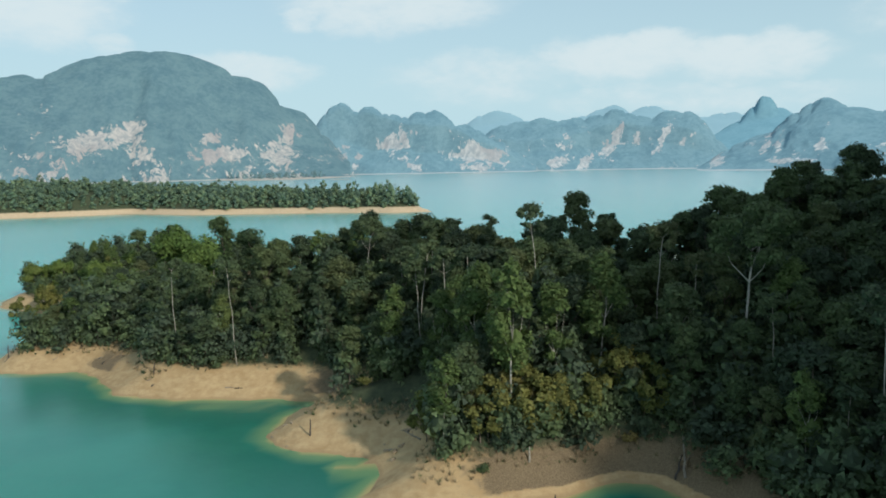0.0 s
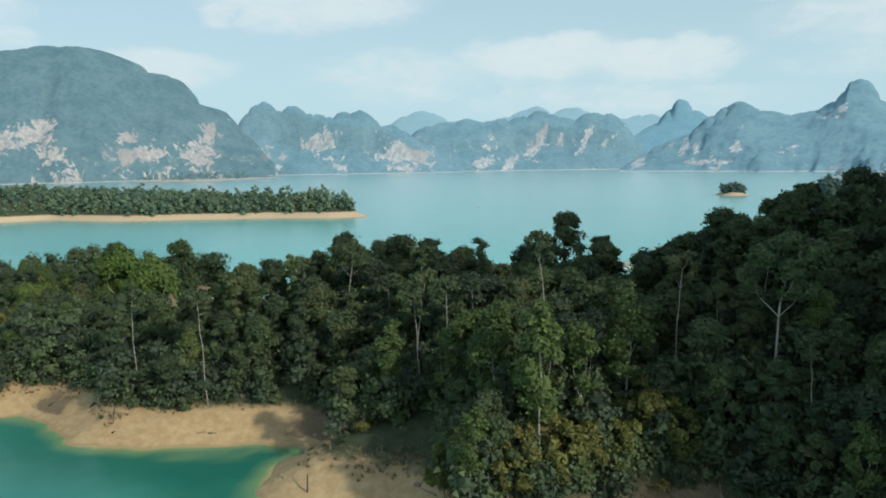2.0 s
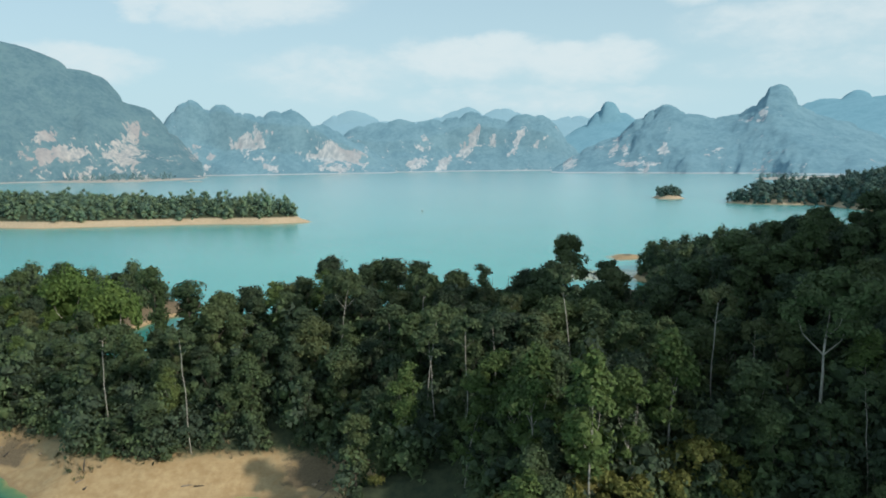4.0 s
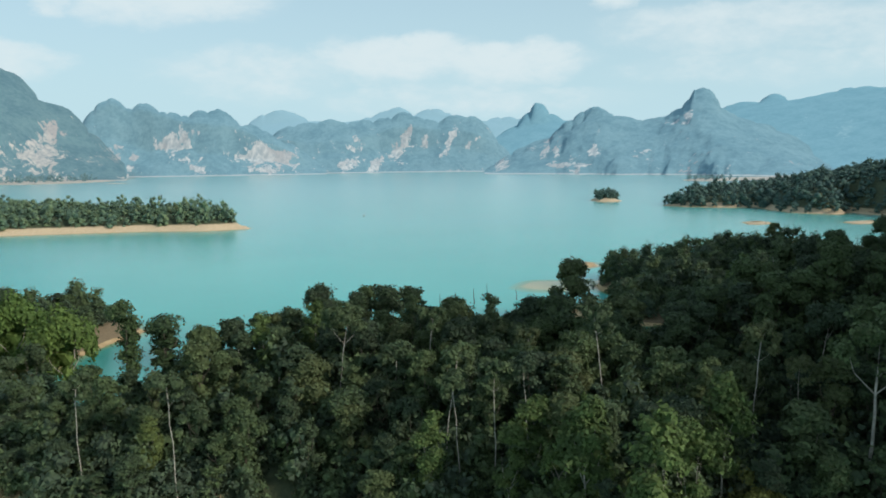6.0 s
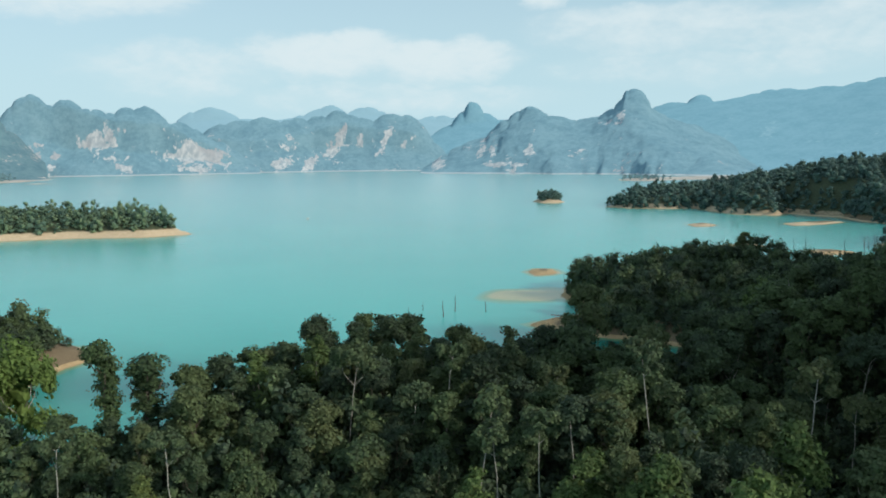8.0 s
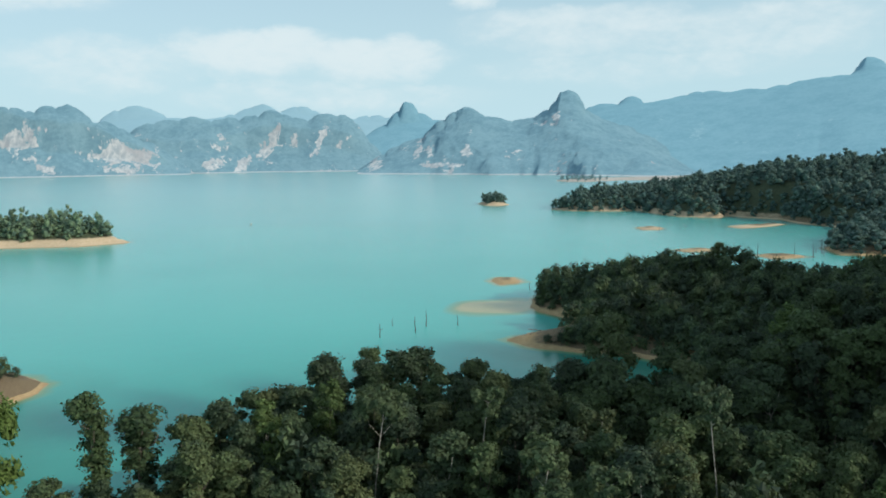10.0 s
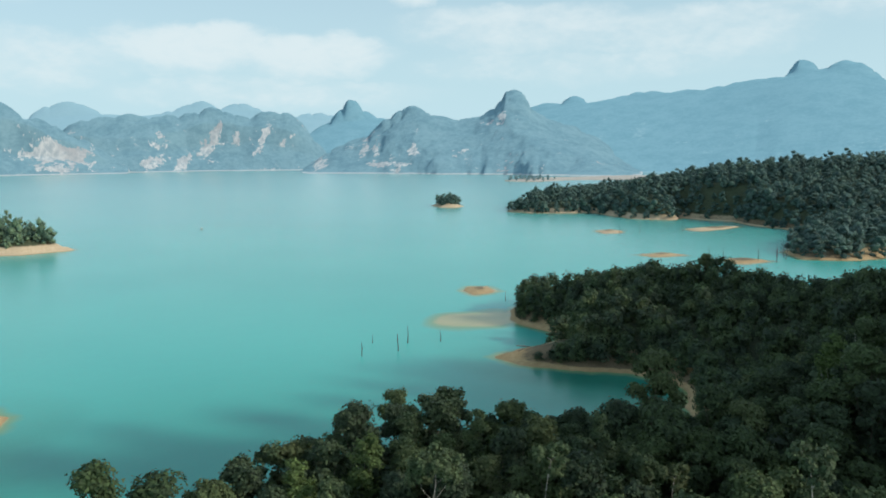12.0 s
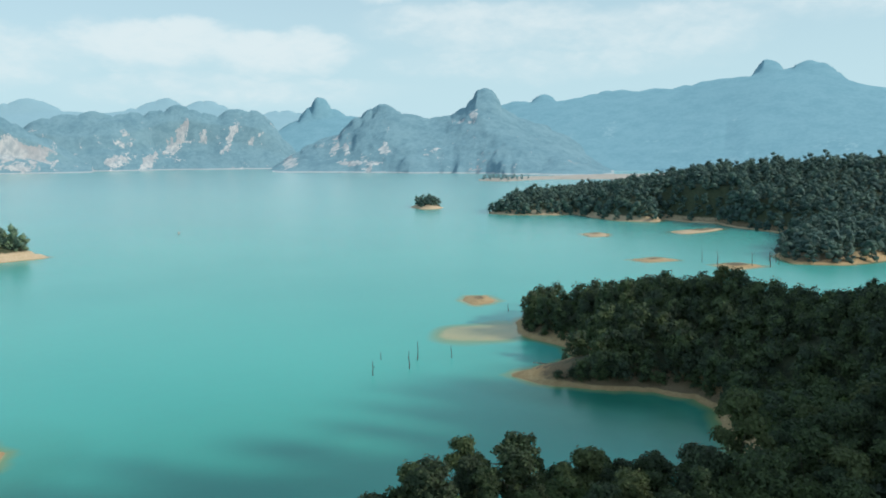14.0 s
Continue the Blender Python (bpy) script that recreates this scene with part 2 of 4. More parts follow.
def rock_build(wood_a, wood_b, stone_a, stone_b, stain, relief=0.35, bare=0.0, level=0.55):
    """Forest canopy clinging to limestone, with bare cliff patches. The whole shading normal leans upward by level,
    evening out sun and shade as haze would.
    """
    def build(k):
        geo = k.add("NewGeometry")
        v = geo.outputs["Position"]
        nz = k.add("SeparateXYZ", Vector=geo.outputs["True Normal"]).outputs[2]
        tall = k.add("VectorMath")
        tall.operation = "MULTIPLY"
        k.put(v, tall.inputs[0])
        tall.inputs[1].default_value = (1.0, 1.0, 0.42)
        streak = k.noise(tall.outputs[0], 0.030, 7.0, 0.62, 0.6)
        fine = k.noise(tall.outputs[0], 0.085, 5.0, 0.7, 0.4)
        big = k.noise(v, 0.0085, 4.0, 0.55)
        tuft = k.noise(v, 0.075, 6.0, 0.75)
        patch = k.noise(v, 0.014, 6.0, 0.7)
        wood = k.mix(k.span(k.math("ADD", k.math("MULTIPLY", patch, 0.5), k.math("MULTIPLY", tuft, 0.5)), 0.38, 0.60), wood_a, wood_b)
        stone = k.mix(k.span(fine, 0.38, 0.64), stone_b, stone_a)
        stone = k.mix(k.span(k.noise(v, 0.007, 4.0), 0.48, 0.66, 0.0, 0.75), stone, stain)
        f = k.math("ADD", k.math("MULTIPLY", nz, -0.22), k.math("ADD", k.math("MULTIPLY", streak, 1.05), k.math("MULTIPLY", big, 0.7)))
        f = k.math("ADD", f, k.math("MULTIPLY", k.math("SUBTRACT", fine, 0.5), 0.62))
        high = k.add("SeparateXYZ", Vector=v).outputs[2]
        f = k.math("ADD", f, k.span(high, 40.0, 260.0, 0.07 + bare, -0.13))
        f = k.math("ADD", f, k.math("MULTIPLY", k.math("SUBTRACT", named(k, "cliff"), 0.56), 0.28))
        cliff = k.span(f, 0.775, 0.85, 0.0, 0.92)
        col = k.mix(cliff, wood, stone)
        foot = k.math("ADD", high, k.math("MULTIPLY", tuft, 6.0))
        col = k.mix(k.span(foot, 5.0, 7.0, 0.6, 0.0), col, stone_a)
        rough = k.math("ADD", k.math("MULTIPLY", tuft, 0.8), k.math("MULTIPLY", streak, 0.4))
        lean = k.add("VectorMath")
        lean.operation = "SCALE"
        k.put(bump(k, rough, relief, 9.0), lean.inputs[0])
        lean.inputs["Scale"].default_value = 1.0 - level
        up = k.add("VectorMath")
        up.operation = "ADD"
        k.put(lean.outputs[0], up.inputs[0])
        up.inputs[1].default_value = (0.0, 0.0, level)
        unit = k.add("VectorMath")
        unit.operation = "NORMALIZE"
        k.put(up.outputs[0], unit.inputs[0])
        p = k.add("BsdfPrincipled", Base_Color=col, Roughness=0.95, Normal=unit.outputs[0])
        p.inputs["Specular IOR Level"].default_value = 0.1
        return p.outputs[0]
    return build


# distance haze is painted into these colours: paler and bluer range by range
ROCK = material("wooded_limestone_hazed", rock_build((0.122, 0.232, 0.280), (0.186, 0.312, 0.344), (0.66, 0.62, 0.57), (0.40, 0.42, 0.43), (0.42, 0.385, 0.385), 0.7, 0.06, 0.62))
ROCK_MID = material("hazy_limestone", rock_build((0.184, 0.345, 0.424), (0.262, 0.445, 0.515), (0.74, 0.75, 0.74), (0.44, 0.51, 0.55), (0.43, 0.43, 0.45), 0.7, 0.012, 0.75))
ROCK_FAR = material("distant_limestone_hazed", rock_build((0.208, 0.420, 0.515), (0.256, 0.482, 0.572), (0.34, 0.55, 0.62), (0.27, 0.49, 0.58), (0.27, 0.49, 0.57), 0.22, 0.03, 0.78))
ROCK_BLUE = material("remote_limestone_hazed", rock_build((0.335, 0.54, 0.625), (0.355, 0.56, 0.645), (0.38, 0.57, 0.65), (0.345, 0.55, 0.635), (0.35, 0.55, 0.635), 0.05, 0.0, 0.75))


# ------------------------------------------------------------------ helpers for things
def mesh_of(name, verts, faces, mat, smooth=False):
    me = bpy.data.meshes.new(name)
    me.from_pydata(verts, [], faces)
    me.materials.append(mat)
    if smooth:
        me.shade_smooth()
    me.update()
    return me


def child(name, me, parent, label=""):
    ob = new(name, me)
    ob.parent = parent
    if label:
        tagged(ob, label)
    return ob


# ------------------------------------------------------------------ the plan of the land
# outlines of the land at the lake's level, in metres
# PENINSULA's south-east corner is unseen land, extended to carry the added hills
PENINSULA = [(-152, 268), (-146, 255), (-136, 249), (-120, 241), (-107, 224), (-105, 200), (-107, 180), (-100, 172), (-83, 173), (-74, 166), (-66, 154), (-53, 150), (-35, 150),
             (-26, 148), (-20, 145), (-28, 139), (-30, 128), (-23, 121), (-12, 118), (-9, 112), (-12, 100), (-2, 97), (12, 101), (21, 106), (29, 107), (33, 100),
             (40, 78), (62, 20), (110, -45), (260, -70), (440, 20), (450, 180), (300, 262), (255, 275), (228, 298), (205, 322), (185, 346), (165, 366), (150, 369), (135, 363), (124, 349),
             (120, 337), (124, 318), (114, 304), (101, 303), (84, 302), (86, 288), (97, 275), (109, 264), (114, 252), (112, 242), (98, 228), (78, 206), (56, 195),
             (34, 203), (8, 213), (-16, 213), (-40, 203), (-58, 203), (-70, 214), (-82, 232), (-84, 256), (-78, 285), (-70, 302), (-64, 308), (-61, 317), (-66, 328),
             (-86, 341), (-112, 332), (-140, 300)]
LONG_ISLAND = [(-640, 760), (-480, 712), (-399, 707), (-344, 722), (-294, 742), (-230, 708), (-154, 705), (-93, 702), (-45, 686), (-8, 694), (-30, 745),
               (-90, 800), (-200, 850), (-400, 900), (-640, 900)]
FAR_CAPE = [(434, 799), (442, 768), (481, 739), (503, 731), (493, 698), (486, 655), (510, 622), (535, 640), (533, 612), (544, 585), (528, 553), (520, 490),
            (470, 457), (395, 419), (376, 392), (398, 371), (450, 366), (560, 330), (760, 420), (900, 700), (760, 960), (600, 930), (500, 860)]
TREE_ISLET = [(409, 925), (404, 888), (420, 880), (438, 893), (440, 925), (425, 936)]
BARE_ISLETS = [[(381, 592), (373, 570), (388, 566), (399, 577), (401, 594)], [(452, 562), (449, 540), (480, 540), (516, 548), (500, 560)],
               [(304, 463), (306, 448), (331, 443), (329, 462)], [(331, 420), (327, 398), (356, 396), (352, 415)],
               [(140, 413), (139, 399), (154, 402), (157, 417), (148, 421)]]
FLATS = [[(-720, 2215), (-479, 2044), (-400, 2060), (-300, 2160), (-262, 2400), (-400, 2700), (-800, 2600)],
         [(-300, 2010), (-226, 1950), (-222, 1990), (-270, 2040)],
         [(870, 1445), (900, 1365), (1010, 1400), (1160, 1290), (1500, 1250), (1900, 1450), (1500, 1480), (1050, 1540), (930, 1520)],
         [(785, 1490), (800, 1475), (830, 1480), (826, 1500)]]


# shallow banks: x, y, half widths, crest
SHOALS = [(108, 353, 44, 31, -0.10), (-15, 112, 7, 7, -0.12), (-40, 144, 18, 8, -0.8)]


def inside_distance(px, py, poly):
    """Distance to the outline, positive inside it."""
    best = np.full(px.shape, 1e9)
    odd = np.zeros(px.shape, bool)
    for (ax, ay), (bx, by) in zip(poly, poly[1:] + poly[:1]):
        dx, dy = bx - ax, by - ay
        s = np.clip(((px - ax) * dx + (py - ay) * dy) / (dx * dx + dy * dy), 0, 1)
        best = np.minimum(best, np.hypot(px - ax - s * dx, py - ay - s * dy))
        cross = ((ay > py) != (by > py)) & (px < (bx - ax) * (py - ay) / (by - ay + 1e-12) + ax)
        odd ^= cross
    return np.where(odd, best, -best)


def wobble(px, py, size, seed):
    """Smooth uneven field about -1 to 1, made of a few crossed waves."""
    r = np.random.RandomState(seed)
    out = np.zeros(np.shape(px))
    for i in range(7):
        a, p = r.uniform(0, 6.283), r.uniform(0, 6.283)
        w = 6.283 / (size * r.uniform(0.5, 1.6))
        out = out + np.sin((px * math.cos(a) + py * math.sin(a)) * w + p + 1.3 * np.sin((px * math.sin(a) - py * math.cos(a)) * w * 0.7))
    return out / 4.0


def fbm(px, py, size, seed, octaves=4, ridged=False):
    """Fractal lattice noise, about -1 to 1."""
    table = np.random.RandomState(seed).uniform(-1, 1, (64, 64))
    out, amp, total = np.zeros(np.shape(px)), 1.0, 0.0
    for o in range(octaves):
        u, v = px / size * 2 ** o + 17.3 * o, py / size * 2 ** o + 9.1 * o
        iu, iv = np.floor(u).astype(int), np.floor(v).astype(int)
        fu, fv = u - iu, v - iv
        fu, fv = fu * fu * (3 - 2 * fu), fv * fv * (3 - 2 * fv)
        a, b = table[iu % 64, iv % 64], table[(iu + 1) % 64, iv % 64]
        c, d = table[iu % 64, (iv + 1) % 64], table[(iu + 1) % 64, (iv + 1) % 64]
        n = (a * (1 - fu) + b * fu) * (1 - fv) + (c * (1 - fu) + d * fu) * fv
        out = out + amp * ((1 - 2 * np.abs(n)) if ridged else n)
        total += amp
        amp *= 0.5
    return out / total


def knoll(px, py, cx, cy, sx, sy, h):
    return h * np.exp(-((px - cx) / sx) ** 2 - ((py - cy) / sy) ** 2)


def land_height(px, py):
    """Height of the ground over the lake, and the distance to the nearest shore."""
    px, py = np.asarray(px, float), np.asarray(py, float)
    jx, jy = px + 0.9 * wobble(px, py, 14, 3), py + 0.9 * wobble(px, py, 14, 4)
    h = np.full(px.shape, -9.0)
    near = np.full(px.shape, -1e9)

    def lay(poly, bank, run, hill):
        nonlocal h, near
        d = inside_distance(jx, jy, poly)
        near = np.maximum(near, d)
        up = bank * (1 - np.exp(-np.maximum(d, 0) / run)) + hill * np.clip((d - 3) / 22, 0, 1)
        h = np.maximum(h, np.where(d > 0, up, np.maximum(d * 0.27, -9.0)))

    # terms from (124, 52) to (299.1, 234.7): unseen hills added to cast shade
    hill = (knoll(px, py, 74, 152, 28, 30, 23.5) + knoll(px, py, 19, 117, 13.6, 29.5, 8.7) + knoll(px, py, -13, 162, 42, 37, 9.5)
            + knoll(px, py, 35, 116, 50, 12, 8.4) + knoll(px, py, -23, 211, 75, 29, 13) + knoll(px, py, 162, 294, 41, 36, 11.5)
            + knoll(px, py, 162, 217, 31, 39.5, 15.7) + knoll(px, py, 36, 157, 14, 13, 5) + knoll(px, py, 124, 52, 38, 60, 136)
            + knoll(px, py, 233.7, 79.4, 68.9, 30.2, 129.6) + knoll(px, py, 357.1, 47.4, 60.4, 88.3, 87) + knoll(px, py, 171.7, 104.4, 38.1, 27.3, 53.3)
            + knoll(px, py, 249.3, 160.1, 54.4, 56.8, 94.3) + knoll(px, py, 299.1, 234.7, 39.7, 86.4, 81.4) + knoll(px, py, -110, 270, 30, 50, 3))
    lay(PENINSULA, 5.2, 7.0, hill)
    lay(LONG_ISLAND, 6.0, 12.0, 6.0 + knoll(px, py, -420, 790, 150, 60, 12))
    lay(FAR_CAPE, 1.8, 6.0, 5.0 + knoll(px, py, 640, 640, 130, 150, 34) + knoll(px, py, 760, 500, 140, 120, 36))
    lay(TREE_ISLET, 4.5, 6.0, 1.0 + 0 * px)
    for poly in BARE_ISLETS:
        lay(poly, 2.6, 9.0, 0.0 * px)
    for poly in FLATS:
        lay(poly, 1.8, 30.0, 1.5 + 0 * px)
    # pale shoals
    for cx, cy, sx, sy, top in SHOALS:
        r2 = ((px - cx) / sx) ** 2 + ((py - cy) / sy) ** 2 + 0.25 * wobble(px, py, 1.3 * sx, 12)
        h = np.maximum(h, np.where(near < 0.4, top - 6.0 * (1 - np.exp(-np.maximum(r2, 0) ** 1.5)), -9))
    h = h + 0.25 * wobble(px, py, 9, 8) * np.clip(near / 6, 0, 1) + 0.8 * wobble(px, py, 40, 9) * np.clip(near / 30, 0, 1)
    return h, near


def lines(*stretches):
    out = []
    for a, b, step in stretches:
        out += list(np.arange(a, b, step))
    return np.array(out)


GX = lines((-4600, -1200, 340), (-1200, -640, 40), (-640, -170, 9), (-170, 260, 3.0), (260, 620, 7), (620, 1300, 30), (1300, 4801, 350))
GY = lines((-4600, -400, 420), (-400, 60, 46), (60, 345, 3.0), (345, 480, 4), (480, 960, 7), (960, 2700, 40), (2700, 4701, 400))


def sheet(name, z, mat, extra):
    nx, ny = len(GX), len(GY)
    xx, yy = np.meshgrid(GX, GY)
    co = np.stack([xx, yy, z], -1).reshape(-1, 3)
    i = (np.arange(ny - 1)[:, None] * nx + np.arange(nx - 1)).ravel()
    quads = np.stack([i, i + 1, i + nx + 1, i + nx], 1)
    me = mesh_of(name, co.tolist(), quads.tolist(), mat, True)
    for key, values in extra:
        me.attributes.new(key, "FLOAT", "POINT").data.foreach_set("value", values.ravel().astype(np.float32))
    return new(name, me)


XX, YY = np.meshgrid(GX, GY)
LAND, SHORE = land_height(XX, YY)
# bare earth; the brown at (-62, 159) partly stands in for cloud shade
EARTH_AND_SHADE = np.clip(knoll(XX, YY, 20, 106, 16, 12, 1.3) + knoll(XX, YY, 60, 95, 30, 25, 1.6) + knoll(XX, YY, -22, 150, 7, 6, 0.9) + knoll(XX, YY, -77, 172, 6, 7, 0.8)
                + knoll(XX, YY, 100, 268, 16, 22, 0.9) + knoll(XX, YY, 110, 256, 10, 26, 0.9) + knoll(XX, YY, 98, 291, 12, 6, 0.6) + knoll(XX, YY, -62, 159, 34, 10, 0.32) + sum(knoll(XX, YY, x, y, 14, 9, 0.75) for x, y in ((387, 581), (482, 551), (318, 454), (342, 408), (148, 409)))
                + knoll(XX, YY, 126, 340, 5, 16, 0.8) + knoll(XX, YY, -72, 316, 24, 28, 2.2) + knoll(XX, YY, -80, 265, 20, 40, 1.6) + knoll(XX, YY, 520, 560, 45, 110, 0.75) + knoll(XX, YY, 395, 395, 40, 40, 0.7), 0, 1)
tagged(sheet("ground", LAND, GROUND, [("earth", EARTH_AND_SHADE)]), "sandy lake bank and forest floor under the trees", "ground", kind="structure")
# greener bays; the term at (-30, 265) paints cloud shade into the water
BAY_AND_SHADE = np.clip(knoll(XX, YY, -45, 105, 140, 100, 1.25) + knoll(XX, YY, 95, 255, 40, 45, 0.8) + knoll(XX, YY, -30, 265, 115, 60, 0.62), 0, 1)
tagged(sheet("water", 0 * LAND, WATER, [("depth", np.maximum(-LAND, 0)), ("bay", BAY_AND_SHADE)]), "calm milky turquoise lake water", "water", kind="structure")


# ------------------------------------------------------------------ mountains
def mountain(label, origin, mat, crest, dist, depth, seed, cliffy=0.6, relief=1.0, knobs=0.58, step=0.1, faces=()):
    """A karst range seen from origin: crest names its summits and saddles (azimuth, elevation); dist and depth give the crest's distance and how far
    the slope runs down to the lake, each at the first and last azimuth. faces lists its bare cliffs: azimuth, elevation, half width, half height."""
    ox, oy, oz = origin
    ca, ce = np.array([c[0] for c in crest]), np.array([c[1] for c in crest])
    az = np.arange(ca[0], ca[-1], step)
    k = np.clip(np.searchsorted(ca, az) - 1, 0, len(ca) - 2)
    f = (az - ca[k]) / (ca[k + 1] - ca[k])
    # round domes meeting in notches
    smooth = f * f * (3 - 2 * f)
    rise = np.where(ce[k + 1] > ce[k], np.sqrt(1 - (1 - f) ** 2), 1 - np.sqrt(np.maximum(0, 1 - f * f)))
    f = 0.45 * smooth + 0.55 * rise
    el = ce[k] * (1 - f) + ce[k + 1] * f
    far = np.interp(az, (ca[0], ca[-1]), dist)
    run = np.interp(az, (ca[0], ca[-1]), depth)
    arc = np.radians(az) * far
    el = el + 0.10 * fbm(arc, 0 * arc, 75, seed + 5, 3) + 0.16 * knobs * fbm(arc, 0 * arc, 17, seed + 7, 2)
    # rounded knobs along the crest
    turn = arc / 88.0 + 0.9 * fbm(arc, 0 * arc + 7, 260, seed + 8, 2)
    knob = np.sqrt(np.maximum(0, 1 - (2 * (turn % 1.0) - 1) ** 2))
    el = el + knobs * (knob - 0.75) * (0.6 + 0.4 * fbm(arc, 0 * arc + 3, 180, seed + 9, 1))
    top = oz + far * np.tan(np.radians(el))
    far = far + 70 * relief ** 2 * fbm(arc, 0 * arc, 300, seed + 6, 3)
    s = np.concatenate([np.linspace(-0.8, -0.06, 12), np.linspace(0, 1.12, 84)])
    S, F = s[:, None], far[None, :]
    R = F - S * run[None, :]
    A = np.radians(az)[None, :] + 0 * S
    R = np.minimum(R, 4820)
    px, py = ox + R * np.sin(A), oy + R * np.cos(A)
    spur = fbm(arc[None, :] + 40 * S, 190 * S, 150, seed, 4, True)
    rough = fbm(px, py, 70, seed + 1, 4)
    broad = fbm(px, py, 330, seed + 2, 3)
    down = np.clip(S, 0, 2) * (1 + np.clip(S * 3, 0, 1) * relief * (0.17 * spur + 0.12 * rough))
    slope = np.interp(down, (0, 0.10, 0.30, 0.70, 1.0, 1.3), (1.0, 0.97, 0.80, 0.36, 0.02, -0.1))
    edge = 0.34 + 0.26 * broad
    wall = np.where(down < edge, 1 - 0.55 * np.clip(down, 0, 1) ** 1.5, np.maximum(0.30 - 0.30 * (down - edge) / 0.6, 1 - 0.55 * edge - (down - edge) * 4.0))
    much = np.clip(cliffy + 1.3 * relief * fbm(arc[None, :] + 60 * S, 200 * S, 240, seed + 3, 3), 0, 1)
    form = slope * (1 - much) + np.minimum(wall, slope + 0.3) * much
    form = np.where(S < 0, 1 + S * 0.9, form)
    form = np.where(down > 1.0, np.minimum(form, 0.0), form)
    half = 30 if relief > 0.5 else 75
    win = np.exp(-np.linspace(-2, 2, 2 * half + 1) ** 2)
    calm = np.convolve(np.pad(top, half, mode="edge"), win / win.sum(), mode="valid")
    ease = np.clip(S * (3.0 if relief > 0.5 else 7.0), 0, 1)
    crown = top[None, :] * (1 - ease) + calm[None, :] * ease
    h = crown * form + np.clip(form, 0, 0.25) * 4 * relief * (11.0 * rough + 9.0 * fbm(px, py, 28, seed + 4, 3)) * np.clip(S * 6 + 0.35, 0.1, 1)
    h = np.where(S > 1.1, -15, h - 1.0)
    na, nr = len(az), len(s)
    co = np.stack([px, py, h], -1).reshape(-1, 3)
    i = (np.arange(nr - 1)[:, None] * na + np.arange(na - 1)).ravel()
    quads = np.stack([i, i + na, i + na + 1, i + 1], 1)
    me = mesh_of("limestone_mountain", co.tolist(), quads.tolist(), mat, True)
    up = np.degrees(np.arctan2(h - oz, np.hypot(px - ox, py - oy)))
    bare = np.zeros(up.shape)
    for fa, fe, fw, fh in faces:
        lean = 0.35 * (up - fe)
        bare = np.maximum(bare, np.exp(-(((np.degrees(A) - fa - lean) / fw) ** 2 + ((up - fe) / fh) ** 2) ** 1.5))
    me.attributes.new("cliff", "FLOAT", "POINT").data.foreach_set("value", bare.ravel().astype(np.float32))
    ob = new("limestone_mountain", me)
    return tagged(ob, label, "mountain", "limestone mountains round the lake")


EAST = (0, 0, 46)
LATE = (-69, 103, 75)
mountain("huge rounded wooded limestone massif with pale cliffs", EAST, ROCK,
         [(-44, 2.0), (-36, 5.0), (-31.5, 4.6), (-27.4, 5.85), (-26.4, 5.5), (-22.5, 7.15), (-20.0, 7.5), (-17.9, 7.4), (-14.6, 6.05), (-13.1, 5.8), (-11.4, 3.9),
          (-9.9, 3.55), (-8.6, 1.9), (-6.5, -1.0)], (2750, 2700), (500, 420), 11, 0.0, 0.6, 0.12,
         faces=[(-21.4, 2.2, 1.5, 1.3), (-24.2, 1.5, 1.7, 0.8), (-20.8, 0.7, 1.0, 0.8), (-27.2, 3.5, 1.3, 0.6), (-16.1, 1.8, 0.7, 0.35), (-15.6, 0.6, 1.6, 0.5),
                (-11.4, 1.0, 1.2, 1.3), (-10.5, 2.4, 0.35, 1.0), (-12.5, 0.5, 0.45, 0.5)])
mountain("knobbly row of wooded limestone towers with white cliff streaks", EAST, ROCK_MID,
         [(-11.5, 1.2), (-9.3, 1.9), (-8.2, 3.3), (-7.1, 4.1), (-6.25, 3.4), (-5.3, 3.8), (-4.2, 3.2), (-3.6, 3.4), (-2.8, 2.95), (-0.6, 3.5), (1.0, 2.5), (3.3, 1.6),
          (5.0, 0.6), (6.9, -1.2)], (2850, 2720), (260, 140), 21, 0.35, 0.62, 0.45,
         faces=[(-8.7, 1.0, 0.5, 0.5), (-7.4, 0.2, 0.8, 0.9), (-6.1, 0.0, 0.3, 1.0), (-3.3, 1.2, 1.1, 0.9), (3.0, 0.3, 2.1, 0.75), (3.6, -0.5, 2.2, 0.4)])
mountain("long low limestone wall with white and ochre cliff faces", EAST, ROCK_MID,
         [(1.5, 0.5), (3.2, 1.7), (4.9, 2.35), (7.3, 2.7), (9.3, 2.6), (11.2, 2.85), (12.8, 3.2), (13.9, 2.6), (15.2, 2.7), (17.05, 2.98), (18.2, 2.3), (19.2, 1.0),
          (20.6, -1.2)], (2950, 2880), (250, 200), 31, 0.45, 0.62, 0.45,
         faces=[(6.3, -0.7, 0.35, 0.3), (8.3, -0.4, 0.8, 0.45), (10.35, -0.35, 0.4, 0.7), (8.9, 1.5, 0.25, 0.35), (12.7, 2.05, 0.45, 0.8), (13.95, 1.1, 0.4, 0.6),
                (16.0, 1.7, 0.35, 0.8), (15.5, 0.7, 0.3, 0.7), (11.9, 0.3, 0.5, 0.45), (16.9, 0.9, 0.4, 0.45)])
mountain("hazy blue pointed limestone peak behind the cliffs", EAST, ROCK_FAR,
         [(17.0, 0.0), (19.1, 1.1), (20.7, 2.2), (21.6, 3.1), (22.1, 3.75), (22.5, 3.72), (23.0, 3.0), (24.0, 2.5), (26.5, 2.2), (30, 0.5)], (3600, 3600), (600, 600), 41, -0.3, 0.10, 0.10)
